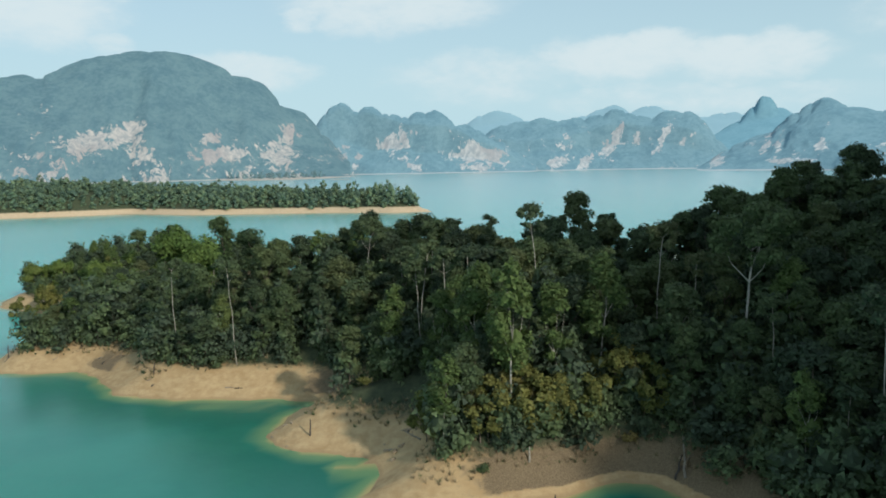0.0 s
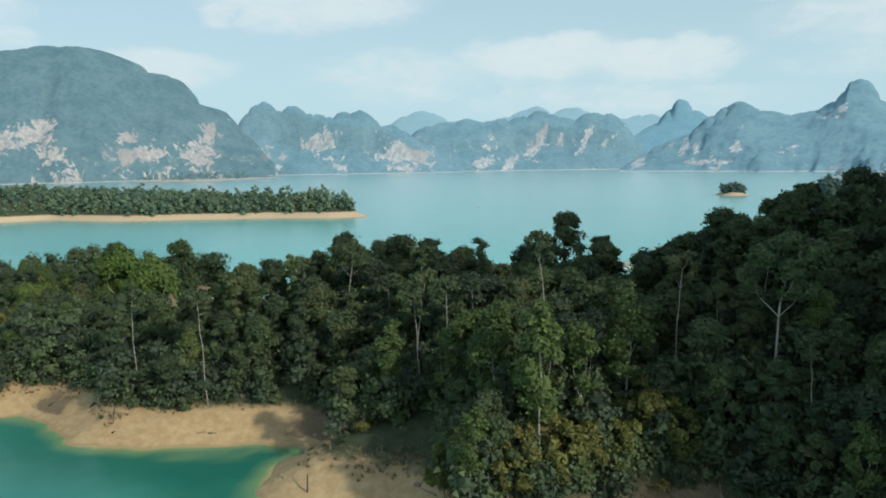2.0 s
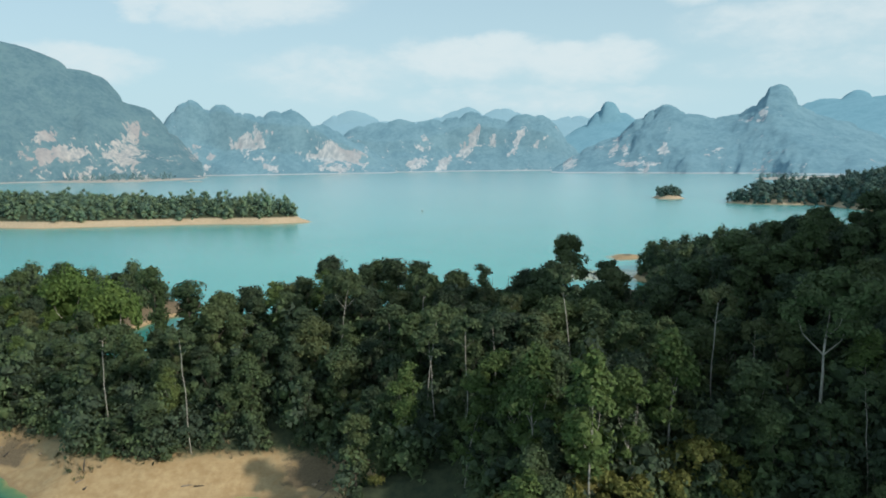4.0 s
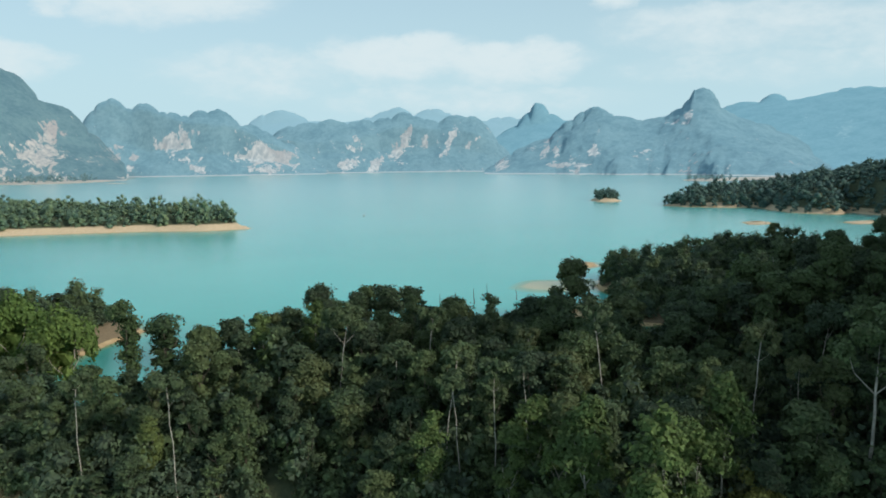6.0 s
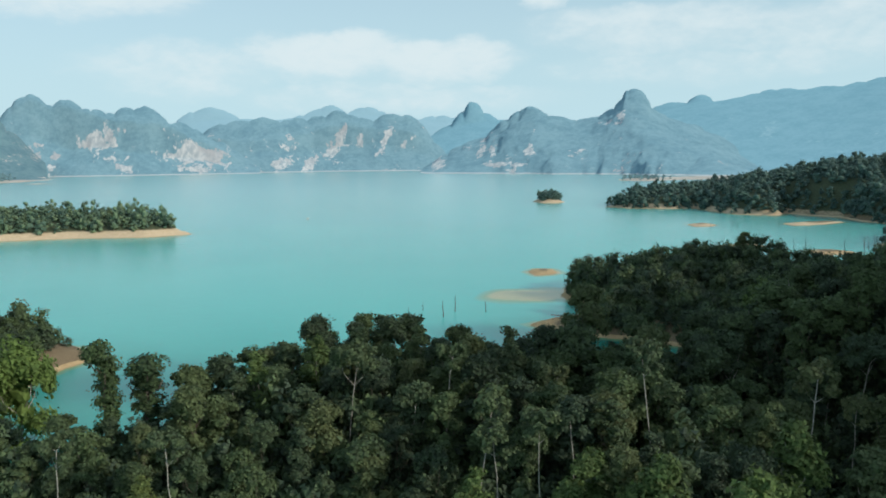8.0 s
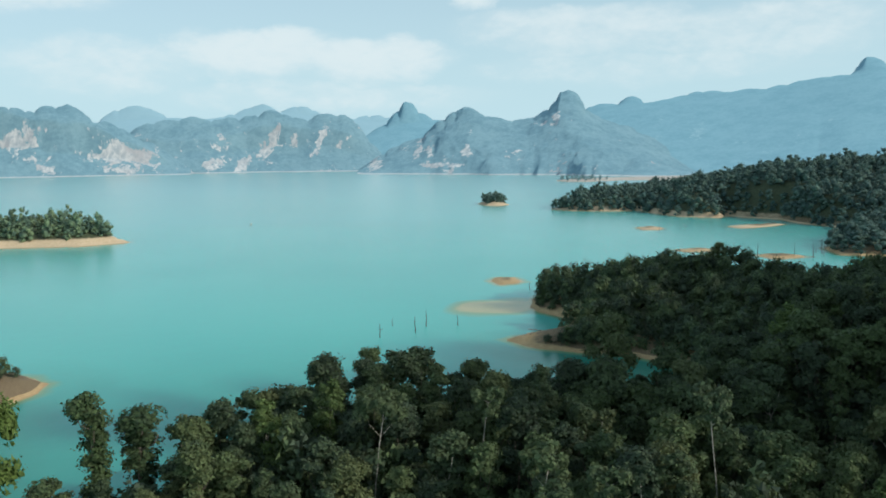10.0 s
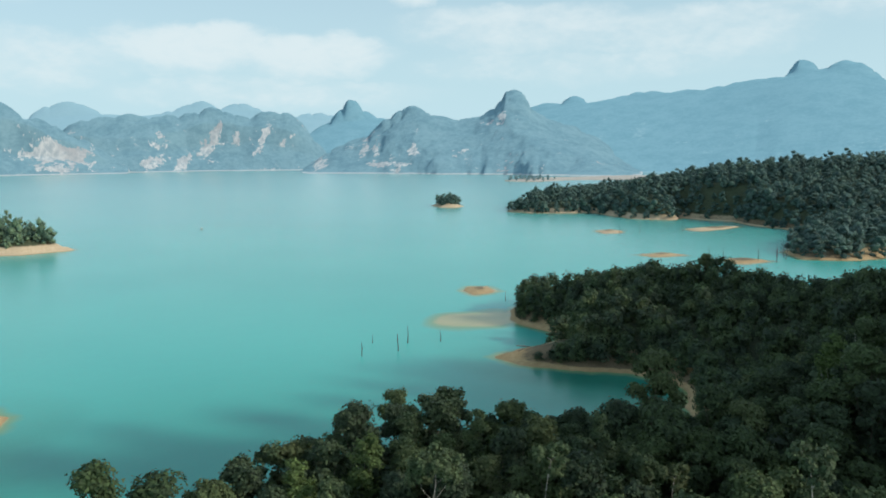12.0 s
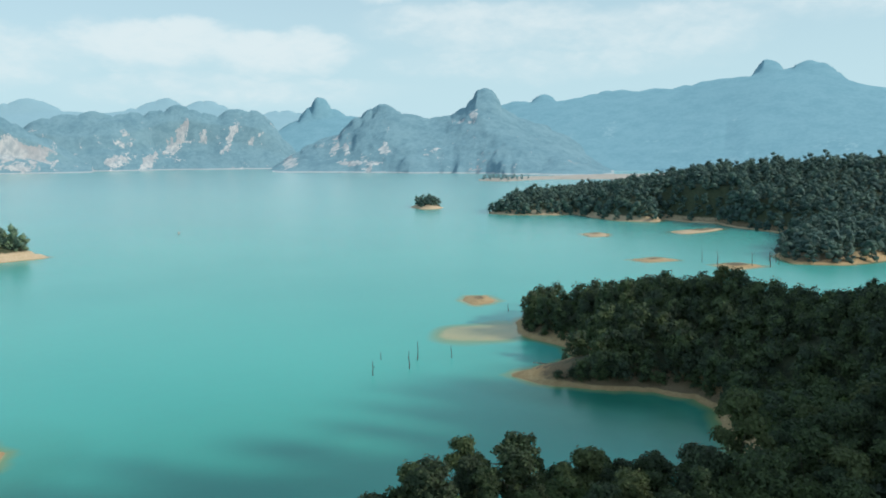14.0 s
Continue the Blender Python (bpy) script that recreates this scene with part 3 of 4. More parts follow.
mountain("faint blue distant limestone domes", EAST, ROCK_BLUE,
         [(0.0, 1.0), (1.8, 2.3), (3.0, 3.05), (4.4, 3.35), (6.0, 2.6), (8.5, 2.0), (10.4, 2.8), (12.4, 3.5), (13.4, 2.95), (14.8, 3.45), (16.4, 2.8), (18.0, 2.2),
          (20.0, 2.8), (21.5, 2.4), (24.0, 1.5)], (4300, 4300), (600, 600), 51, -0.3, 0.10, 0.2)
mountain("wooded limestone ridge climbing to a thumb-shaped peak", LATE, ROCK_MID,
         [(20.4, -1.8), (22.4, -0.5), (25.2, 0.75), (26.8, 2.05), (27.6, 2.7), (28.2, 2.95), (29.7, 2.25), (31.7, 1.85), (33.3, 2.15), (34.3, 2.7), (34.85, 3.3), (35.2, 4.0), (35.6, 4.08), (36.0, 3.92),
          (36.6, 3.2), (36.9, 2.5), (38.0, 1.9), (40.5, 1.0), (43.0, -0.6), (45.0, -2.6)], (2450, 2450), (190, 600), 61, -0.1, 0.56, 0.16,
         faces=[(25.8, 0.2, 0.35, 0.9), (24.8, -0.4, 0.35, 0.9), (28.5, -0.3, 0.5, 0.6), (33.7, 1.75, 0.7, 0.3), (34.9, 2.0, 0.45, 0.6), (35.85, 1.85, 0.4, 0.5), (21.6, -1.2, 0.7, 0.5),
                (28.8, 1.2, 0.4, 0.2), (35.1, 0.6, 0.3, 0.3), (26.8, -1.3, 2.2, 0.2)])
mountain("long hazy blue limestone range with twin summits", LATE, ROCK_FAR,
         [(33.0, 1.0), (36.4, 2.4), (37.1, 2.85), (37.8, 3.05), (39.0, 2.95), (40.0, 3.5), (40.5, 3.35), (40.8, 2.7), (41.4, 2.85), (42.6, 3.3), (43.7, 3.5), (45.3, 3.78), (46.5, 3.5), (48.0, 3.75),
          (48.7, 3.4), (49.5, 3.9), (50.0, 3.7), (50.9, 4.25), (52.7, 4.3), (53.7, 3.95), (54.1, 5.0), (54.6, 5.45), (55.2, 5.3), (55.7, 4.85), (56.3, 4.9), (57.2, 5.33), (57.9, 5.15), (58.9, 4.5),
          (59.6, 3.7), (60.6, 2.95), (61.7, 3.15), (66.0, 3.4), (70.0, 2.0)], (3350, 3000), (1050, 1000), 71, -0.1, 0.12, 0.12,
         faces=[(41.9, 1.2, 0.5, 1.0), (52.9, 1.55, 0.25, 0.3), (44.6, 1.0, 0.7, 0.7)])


# ------------------------------------------------------------------ trees
def ico(sub=1):
    bm = bmesh.new()
    bmesh.ops.create_icosphere(bm, subdivisions=sub, radius=1)
    v = np.array([x.co[:] for x in bm.verts])
    f = [[x.index for x in q.verts] for q in bm.faces]
    bm.free()
    return v, f


BALL, BALL_F = ico(1)
BALL2, BALL2_F = ico(2)


def foliage(rng, puffs, per, size, droop=0.0, core=0.62, full=True):
    """Leaf sprays round uneven cores. puffs: rows of x, y, z, radius, flatness."""
    vs, fs, n = [], [], 0
    shell, shell_f = BALL, BALL_F
    heart = np.mean([q[:3] for q in puffs], axis=0) - np.array((0, 0, 1.0))
    for x, y, z, r, flat in puffs:
        c = np.array((x, y, z))
        sc = np.array((r, r, r * flat))
        lump = 1 + 0.22 * rng.randn(len(shell), 1).clip(-1.5, 1.5)
        vs.append(c + shell * sc * core * lump)
        fs += [[a + n for a in q] for q in shell_f]
        n += len(shell)
        m = int(per * r * r)
        a, b, c2 = rng.uniform(0, 6.28, 3)
        d = rng.randn(m, 3)
        d[:, 2] = d[:, 2] * 0.9 + 0.25
        d /= np.linalg.norm(d, axis=1)[:, None]
        if not full:
            out = c - heart
            out = out / max(np.linalg.norm(out), 0.1)
            d = d[d @ out > -0.3]
            m = len(d)
        swell = 1 + 0.16 * np.sin(3.1 * d[:, :1] + a) + 0.16 * np.sin(3.7 * d[:, 1:2] + b) + 0.12 * np.sin(4.3 * d[:, 2:] + c2)
        p = c + d * sc * swell * (rng.uniform(0.62, 1.08, (m, 1)) + 0.3 * rng.uniform(0, 1, (m, 1)) ** 6)
        nrm = d + 0.5 * rng.randn(m, 3)
        nrm[:, 2] += 0.35
        nrm /= np.linalg.norm(nrm, axis=1)[:, None]
        t = np.cross(nrm, rng.randn(m, 3))
        t /= np.linalg.norm(t, axis=1)[:, None]
        side = np.cross(nrm, t)
        s = size * rng.uniform(0.6, 1.35, (m, 1))
        tip = p + t * s - np.array((0, 0, droop)) * s
        q = np.stack([p - t * s * 0.75 + side * s * 0.7, p - t * s * 0.75 - side * s * 0.7, tip], 1)
        vs.append(q.reshape(-1, 3))
        base = n + 3 * np.arange(m)
        fs += np.stack([base, base + 1, base + 2], 1).tolist()
        n += 3 * m
    return np.concatenate(vs).tolist(), fs


def tube(points, radii, sides=6):
    """A tapered limb along points."""
    vs, fs = [], []
    pts = [Vector(p) for p in points]
    for i, (p, r) in enumerate(zip(pts, radii)):
        way = (pts[min(i + 1, len(pts) - 1)] - pts[max(i - 1, 0)]).normalized()
        side = way.orthogonal().normalized()
        other = way.cross(side)
        for k in range(sides):
            a = k * 6.28318 / sides
            vs.append(p + (side * math.cos(a) + other * math.sin(a)) * r)
    for i in range(len(pts) - 1):
        for k in range(sides):
            a, b = i * sides + k, i * sides + (k + 1) % sides
            fs.append([a, b, b + sides, a + sides])
    fs.append(list(range(sides))[::-1])
    fs.append([len(vs) - sides + k for k in range(sides)])
    return vs, fs


def joined(pieces):
    vs, fs = [], []
    for v, f in pieces:
        n = len(vs)
        vs += [tuple(a) for a in v]
        fs += [[i + n for i in q] for q in f]
    return vs, fs


def bole(rng, height, radius, fork, spread, limbs=4, lean=0.04):
    """Trunk with forking limbs into the crown; returns its mesh data and the limb ends."""
    k = 7
    bend = rng.randn(2) * lean * height
    pts = [(bend[0] * (i / k) ** 2 + rng.randn() * 0.06, bend[1] * (i / k) ** 2 + rng.randn() * 0.06, fork * i / k - 0.6 * (i == 0)) for i in range(k + 1)]
    rad = [radius * (1.5 if i == 0 else 1.0 - 0.45 * i / k) for i in range(k + 1)]
    pieces = [tube(pts, rad)]
    ends = []
    a0 = rng.uniform(0, 6.28)
    for j in range(limbs):
        a = a0 + j * 6.283 / limbs + rng.randn() * 0.35
        reach = spread * rng.uniform(0.4, 0.7)
        rise = (height - fork) * rng.uniform(0.45, 0.75)
        s = Vector(pts[k if j % 2 == 0 else k - 1])
        e = s + Vector((math.cos(a) * reach, math.sin(a) * reach, rise))
        mid = s.lerp(e, 0.5) + Vector((math.cos(a), math.sin(a), -0.25)) * reach * 0.22
        pieces.append(tube([s, s.lerp(mid, 0.5), mid, e], [radius * 0.42, radius * 0.32, radius * 0.2, radius * 0.08], 5))
        ends.append(tuple(e))
    return joined(pieces), ends, pts[k]


def tree_kind(name, label, seed, height, radius, fork, spread, shape, leaf, bark, per=112, size=0.31):
    rng = np.random.RandomState(seed)
    root = new(name)
    (tv, tf), ends, top = bole(rng, height, radius, fork, spread)
    child("trunk", mesh_of("trunk", tv, tf, bark, True), root)
    puffs = []
    if shape in ("round", "ball"):
        low = fork * (0.42 if shape == "round" else 0.88)
        main = 8
        for i in range(main):
            f = (i + 0.5) / main
            a = i * 2.39996 + rng.uniform(-0.6, 0.6)
            q = spread * math.sqrt(f) * rng.uniform(0.35, 0.78)
            z = height - spread * 0.34 - (height - low) * (0.62 * f ** 1.6) * rng.uniform(0.55, 1.0)
            r = spread * rng.uniform(0.30, 0.48)
            cx, cy = top[0] + math.cos(a) * q, top[1] + math.sin(a) * q
            puffs.append((cx, cy, z, r, rng.uniform(0.62, 0.95)))
            for j in range(3):
                b, e = rng.uniform(0, 6.28), rng.uniform(-0.7, 0.5)
                puffs.append((cx + math.cos(b) * r * 0.7, cy + math.sin(b) * r * 0.7, z + e * r * 0.8, r * rng.uniform(0.45, 0.75), rng.uniform(0.7, 1.1)))
        for i in range(4):
            puffs.append((top[0] + rng.randn() * 0.25, top[1] + rng.randn() * 0.25, low + (height - low) * (0.3 + 0.17 * i), spread * rng.uniform(0.3, 0.42), rng.uniform(0.9, 1.3)))
        if shape == "round":
            for i in range(6):
                a, q = rng.uniform(0, 6.28), spread * rng.uniform(0.2, 0.6)
                puffs.append((math.cos(a) * q, math.sin(a) * q, low + (fork - low) * rng.uniform(-0.2, 0.7), spread * rng.uniform(0.18, 0.3), rng.uniform(1.2, 2.0)))
    elif shape == "umbrella":
        for e in ends:
            puffs.append((e[0], e[1], e[2] - 0.2, spread * rng.uniform(0.34, 0.46), 0.7))
        for i in range(13):
            a, q = rng.uniform(0, 6.28), math.sqrt(rng.uniform(0.02, 1)) * spread * 0.85
            puffs.append((top[0] + math.cos(a) * q, top[1] + math.sin(a) * q, height - 1.0 - 0.34 * q - abs(rng.randn()) * spread * 0.26, spread * rng.uniform(0.2, 0.34), 0.75))
    elif shape == "tall":
        for i in range(15):
            f = i / 14
            zz = fork * 0.75 + (height - fork * 0.75) * f
            wide = spread * (0.5 + 0.5 * math.sin(3.1416 * (0.18 + 0.72 * f)))
            a = rng.uniform(0, 6.28)
            q = wide * rng.uniform(0.15, 0.6)
            puffs.append((top[0] * f + math.cos(a) * q, top[1] * f + math.sin(a) * q, zz - 0.4, wide * rng.uniform(0.4, 0.62), 0.85))
    elif shape == "column":
        for i in range(26):
            f = i / 25
            zz = 2.0 + (height - 3.4) * f
            wide = spread * (0.50 + 0.34 * f ** 4)
            a = rng.uniform(0, 6.28)
            puffs.append((top[0] * f + math.cos(a) * wide * 0.35, top[1] * f + math.sin(a) * wide * 0.35, zz, wide * rng.uniform(0.5, 0.75), 0.9))
    elif shape == "plume":
        for i in range(16):
            a, q = rng.uniform(0, 6.28), math.sqrt(rng.uniform(0, 1)) * spread
            zz = height * (0.25 + 0.7 * rng.uniform(0, 1) * (1 - 0.5 * q / spread))
            puffs.append((math.cos(a) * q, math.sin(a) * q, zz, spread * rng.uniform(0.2, 0.36), 1.15))
    v, f = foliage(rng, puffs, per, size, 0.3 if shape == "plume" else 0.1, full=False)
    child("crown", mesh_of("crown", v, f, leaf), root)
    return tagged(root, label, "tree", "trees of the forest")


KINDS = {
    "broad": [tree_kind("broadleaf_tree", "dark green broadleaf rainforest tree with dense crown", 101 + i, 17 + i * 1.3, 0.24, 9.0 + i * 0.6, 3.9 + 0.4 * (i % 3), "round", LEAF, BARK, 72, 0.335) for i in range(6)],
    "tall": [tree_kind("tall_tree", "tall green rainforest tree with long narrow crown", 201 + i, 22 + i * 1.5, 0.20, 13.0, 3.2, "tall", LEAF, BARK_PALE if i == 0 else BARK) for i in range(3)],
    "umbrella": [tree_kind("umbrella_tree", "pale-trunked emergent tree with a flat open crown", 301 + i, 24 + i, 0.12, 19.0, 4.4, "umbrella", LEAF_PALE, BARK_PALE, 140, 0.28) for i in range(3)],
    "forked": [tree_kind("forked_tree", "tall emergent tree with a forked white trunk and broad crown", 351, 25, 0.27, 15.0, 6.0, "umbrella", LEAF, BARK_PALE, 105, 0.3)],
    "pale": [tree_kind("greygreen_tree", "grey-green broadleaf tree with a loose rounded crown", 401 + i, 17 + i, 0.22, 9.5, 3.4, "round", LEAF_PALE, BARK_PALE, 125, 0.29) for i in range(2)],
    "slim": [tree_kind("slender_tree", "slender white-trunked tree with a small tufted crown", 501 + i, 19 + 2 * i, 0.09, 16.4 + 2 * i, 2.3, "umbrella", LEAF_PALE, BARK_PALE, 180, 0.27) for i in range(2)],
    "column": [tree_kind("creeper_clad_tree", "tree wrapped in green creepers with a knobbed top", 601, 26, 0.4, 20.0, 4.1, "column", LEAF_CREEPER, BARK)],
    # leaf colour holds the sunlit look of the forest front
    "fresh": [tree_kind("leafy_tree", "leafy tree with sunlight painted into its green and straight pale trunk", 671 + i, 19 + i * 1.5, 0.16, 11.0, 3.7, "tall" if i < 2 else "round", LEAF_SUNLIT, BARK_PALE, 120, 0.3) for i in range(3)],
    "emergent": [tree_kind("emergent_tree", "dark emergent tree with rounded crown on a bare trunk", 681, 24, 0.24, 15.0, 4.2, "ball", LEAF, BARK, 120, 0.3)],
    "spreading": [tree_kind("spreading_tree", "large spreading tree with sunlight painted into its green and pale forked trunk", 651, 17, 0.3, 7.5, 7.0, "round", LEAF_SUNNY, BARK_PALE, 62, 0.4)],
    "bush": [tree_kind("bamboo_clump", "yellowish bamboo clump at the forest edge", 701 + i, 9 + i, 0.12, 4.0, 3.6, "plume", LEAF_YELLOW, BARK, 170, 0.32) for i in range(2)],
}

RND = random.Random(5)
WAITING = {t.name for kinds in KINDS.values() for t in kinds}


def ground_at(x, y):
    h, d = land_height(np.array([x]), np.array([y]))
    return float(h[0]), float(d[0])


def plant(kind, x, y, size=1.0, tall=None, index=None):
    z, _ = ground_at(x, y)
    src = KINDS[kind][RND.randrange(len(KINDS[kind])) if index is None else index]
    sz = size if tall is None else tall
    m = pose(x, y, z - 0.2, RND.uniform(-3, 3), RND.uniform(-3, 3), RND.uniform(0, 360)) @ Matrix.Diagonal((size, size, sz, 1))
    if src.name in WAITING:
        WAITING.discard(src.name)
        src.matrix_basis = m
    else:
        other = copy_thing(src, Matrix())
        other.matrix_basis = m


def scatter(box, gap, accept, tries, seed, taken=None):
    """Random places at least gap apart where accept(x, y) holds; taken holds places already used."""
    rng = np.random.RandomState(seed)
    cell, out = {}, []
    for x, y in taken or []:
        cell.setdefault((int(x // gap), int(y // gap)), []).append((x, y))
    px = rng.uniform(box[0], box[2], tries)
    py = rng.uniform(box[1], box[3], tries)
    ok = accept(px, py)
    for x, y in zip(px[ok], py[ok]):
        cx, cy = int(x // gap), int(y // gap)
        if any((x - a) ** 2 + (y - b) ** 2 < gap * gap for i in (-1, 0, 1) for j in (-1, 0, 1) for a, b in cell.get((cx + i, cy + j), ())):
            continue
        cell.setdefault((cx, cy), []).append((x, y))
        out.append((float(x), float(y)))
    return out


# trees that stand out: kind, which of its forms, x, y, height of the top over the lake
TALL = {"broad": (17, 1.3), "tall": (22, 1.5), "umbrella": (24, 1), "slim": (19, 2), "column": (26, 0), "pale": (17, 1), "spreading": (17, 0), "fresh": (19, 1.5), "emergent": (24, 0), "forked": (25, 0)}
MARKED = [("column", 0, -52, 186, 33.5), ("column", 0, -46, 187, 30.5), ("emergent", 0, -7, 195.5, 32), ("emergent", 0, 28, 174, 38.5), ("forked", 0, 45.6, 117.4, 39.5),
          ("umbrella", 0, 62, 150, 38), ("umbrella", 1, 53, 136, 36), ("slim", 0, 35, 127, 36), ("slim", 1, -43, 158, 28), ("slim", 0, -4.7, 145, 32), ("fresh", 0, 5, 118, 30), ("slim", 1, 17, 136, 39), ("umbrella", 2, -16.8, 167, 35),
          ("broad", 4, 34, 165, 34.5), ("broad", 2, 24, 168, 34), ("broad", 3, 40, 156, 32.5), ("tall", 1, 4.7, 195.5, 28.5), ("broad", 2, 20.8, 173.4, 32.2), ("emergent", 0, 161, 280, 32.5), ("tall", 2, 9.9, 164, 34), ("slim", 0, -2.8, 162.3, 34.4),
          ("slim", 1, 4.6, 134.7, 32), ("slim", 0, -57, 164, 27), ("fresh", 1, 9.5, 110, 31), ("fresh", 2, 17, 114, 28), ("fresh", 0, 24, 119, 31), ("fresh", 2, -2, 128, 25),
          ("fresh", 1, -9, 136, 24), ("broad", 2, -15, 196, 30), ("slim", 0, 52, 90, 32), ("slim", 1, 47.5, 90.5, 19), ("spreading", 0, -71.5, 236, 23), ("spreading", 0, -86, 246, 25.5), ("broad", 2, -88, 256, 27), ("broad", 3, -98, 250, 26), ("broad", 0, -82, 313, 15), ("broad", 1, -88, 316, 15), ("broad", 0, -79, 306, 12), ("broad", 1, -86, 305, 14), ("broad", 0, -94, 309, 15),
          ("broad", 2, -39, 185, 28.5), ("broad", 0, -43, 181, 25), ("broad", 1, -33, 186, 29), ("pale", 1, -34, 191, 28), ("broad", 3, -29, 193, 28.5), ("broad", 1, -24, 194, 28.5),
          ("broad", 0, -78, 228, 18), ("pale", 0, -91, 232, 18), ("broad", 1, -92, 240, 20), ("pale", 1, -80, 222, 17), ("broad", 2, -72, 212, 15), ("pale", 0, -92, 218, 16)]
SLENDER = {(-46, 187): 1.25, (-52, 186): 1.0}
for kind, which, x, y, top in MARKED:
    z, _ = ground_at(x, y)
    up = (top - z) / (TALL[kind][0] + TALL[kind][1] * which)
    plant(kind, x, y, SLENDER.get((x, y), min(max(up, 0.8), 1.2)), up, which)
for x, y in ((-3, 113), (1, 111), (6, 109), (12, 110), (16, 111), (21, 113), (26, 117), (30, 115), (4, 113), (10, 113)):
    plant("bush", x, y, RND.uniform(0.75, 1.1))
for i in range(16):
    plant("bush", -108 + RND.uniform(-24, 24), 240 + RND.uniform(-14, 22), RND.uniform(0.7, 1.1))
SUNNY = [(-100 + RND.uniform(-40, 26), 252 + RND.uniform(-20, 22)) for i in range(46)]
for x, y in SUNNY:
    if ground_at(x, y)[1] > 5:
        plant(RND.choice(("spreading", "fresh", "spreading", "pale")), x, y, RND.uniform(0.42, 0.62), RND.uniform(0.42, 0.68))


def low_tree(rng, tall, wide, puffs, leaves, size, low=0.1, core=0.72):
    """Verts and faces of one small tree for the joined woods: lumpy crown with loose sprays, reaching near the ground."""
    rows = []
    for i in range(puffs):
        f = (i + 0.5) / puffs
        a = i * 2.39996 + rng.uniform(-0.5, 0.5)
        z = tall * (low + (0.80 - low) * f)
        q = wide * 0.62 * math.sqrt(max(0.06, 1 - (max(0.0, f - 0.4) / 0.62) ** 2)) * rng.uniform(0.45, 1.0)
        rows.append((math.cos(a) * q, math.sin(a) * q, z, wide * rng.uniform(0.34, 0.58), rng.uniform(0.65, 0.95)))
    return foliage(rng, rows, leaves, size, 0.1, core)


def wood(name, label, spots, kinds, mat, seed, small, large, up=(0.8, 1.25), hold=None):
    """Many trees joined into one mesh. kinds: low_tree results."""
    rng = np.random.RandomState(seed)
    xs, ys = np.array([p[0] for p in spots]), np.array([p[1] for p in spots])
    hs, _ = land_height(xs, ys)
    sets = [(np.array(v), np.array(f)) for v, f in kinds]
    vs, fs, n = [], [], 0
    for x, y, z in zip(xs, ys, hs):
        v, f = sets[rng.randint(len(sets))]
        a, sc = rng.uniform(0, 6.283), rng.uniform(small, large)
        c, s = math.cos(a) * sc, math.sin(a) * sc
        w = np.stack([v[:, 0] * c - v[:, 1] * s + x, v[:, 0] * s + v[:, 1] * c + y, v[:, 2] * sc * rng.uniform(*up) + z - 0.3], 1)
        vs.append(w)
        fs.append(f + n)
        n += len(v)
    return tagged(new(name, mesh_of(name, np.concatenate(vs).tolist(), np.concatenate(fs).tolist(), mat)), label, "woodland", kind="stuff")


def on_land(least, low=-5.0, poly=None, also=None):
    def ok(px, py):
        h, d = land_height(px, py)
        keep = (d > least) & (h > low)
        if poly is not None:
            keep &= inside_distance(px, py, poly) > least
        if also is not None:
            keep &= also(px, py)
        return keep
    return ok


# the near wood: single trees, the nearest to the flight
def near_part(px, py):
    return (py < 222) & (px < 95) & (px > -112) & (py > 70) & ~((px < -38) & (px > -70) & (py > 186)) & ~((px < -1) & (py < 134) & (px > -34))


NEAR = scatter((-125, 70, 95, 222), 4.7, on_land(8.0, 4.0, None, near_part), 30000, 1, [(m[2], m[3]) for m in MARKED])
for x, y in NEAR:
    u = RND.random()
    kind = "broad" if u < 0.72 else "tall" if u < 0.86 else "pale" if u < 0.93 else "fresh" if u < 0.98 else "slim"
    which = RND.randrange(len(KINDS[kind]))
    high = TALL[kind][0] + TALL[kind][1] * which
    shore = ground_at(x, y)[1]
    want = RND.uniform(11.5, 17.5) * min(1.0, 0.66 + 0.022 * shore) * (0.62 if x < -58 else 0.78 if x < -46 else 0.9 if x < -30 else 1.0)
    if kind == "slim":
        want *= 1.2
    wide = want / high * RND.uniform(0.95, 1.25)
    plant(kind, x, y, min(max(wide, 0.62), 1.15), want / high, which)

LR = np.random.RandomState(77)
SHRUBS = [low_tree(LR, 5.5, 3.0, 6, 38, 0.32, 0.1, 0.5) for i in range(5)]
MIDDLE = [low_tree(LR, LR.uniform(10, 13.5), LR.uniform(3.6, 4.8), 9, 21, 0.46, 0.1, 0.56) for i in range(8)]
REMOTE = [low_tree(LR, LR.uniform(9, 16), LR.uniform(4.5, 6.2), 5, 4, 0.9, -0.02) for i in range(6)]
FAR = [low_tree(LR, LR.uniform(8, 14.5), LR.uniform(4.6, 6.6), 7, 4.6, 0.64, -0.02, 0.76) for i in range(10)]
UNDER = [low_tree(LR, LR.uniform(7.5, 10), LR.uniform(3.4, 4.4), 6, 16, 0.4, 0.05, 0.52) for i in range(7)]
wood("understory", "lower dark green trees filling the forest beneath the crowns", scatter((-112, 70, 97, 222), 4.3, on_land(7.0, 3.6, None, lambda a, b: near_part(a, b)), 30000, 7),
     UNDER, LEAF_WOOD, 46, 0.8, 1.25)
wood("undergrowth", "dense dark green undergrowth along the forest edge", scatter((-160, 60, 110, 345), 3.6, on_land(4.5, 2.8, None, lambda a, b: ((b < 232) | (a < -60)) & (land_height(a, b)[1] < 32) & (((b < 122) & (a > 8)) | ((a < -34) | (a > -1) | (b > 136)) &  (land_height(a, b)[1] > 7.5))), 26000, 2),
     SHRUBS, LEAF_WOOD, 41, 0.7, 1.25)
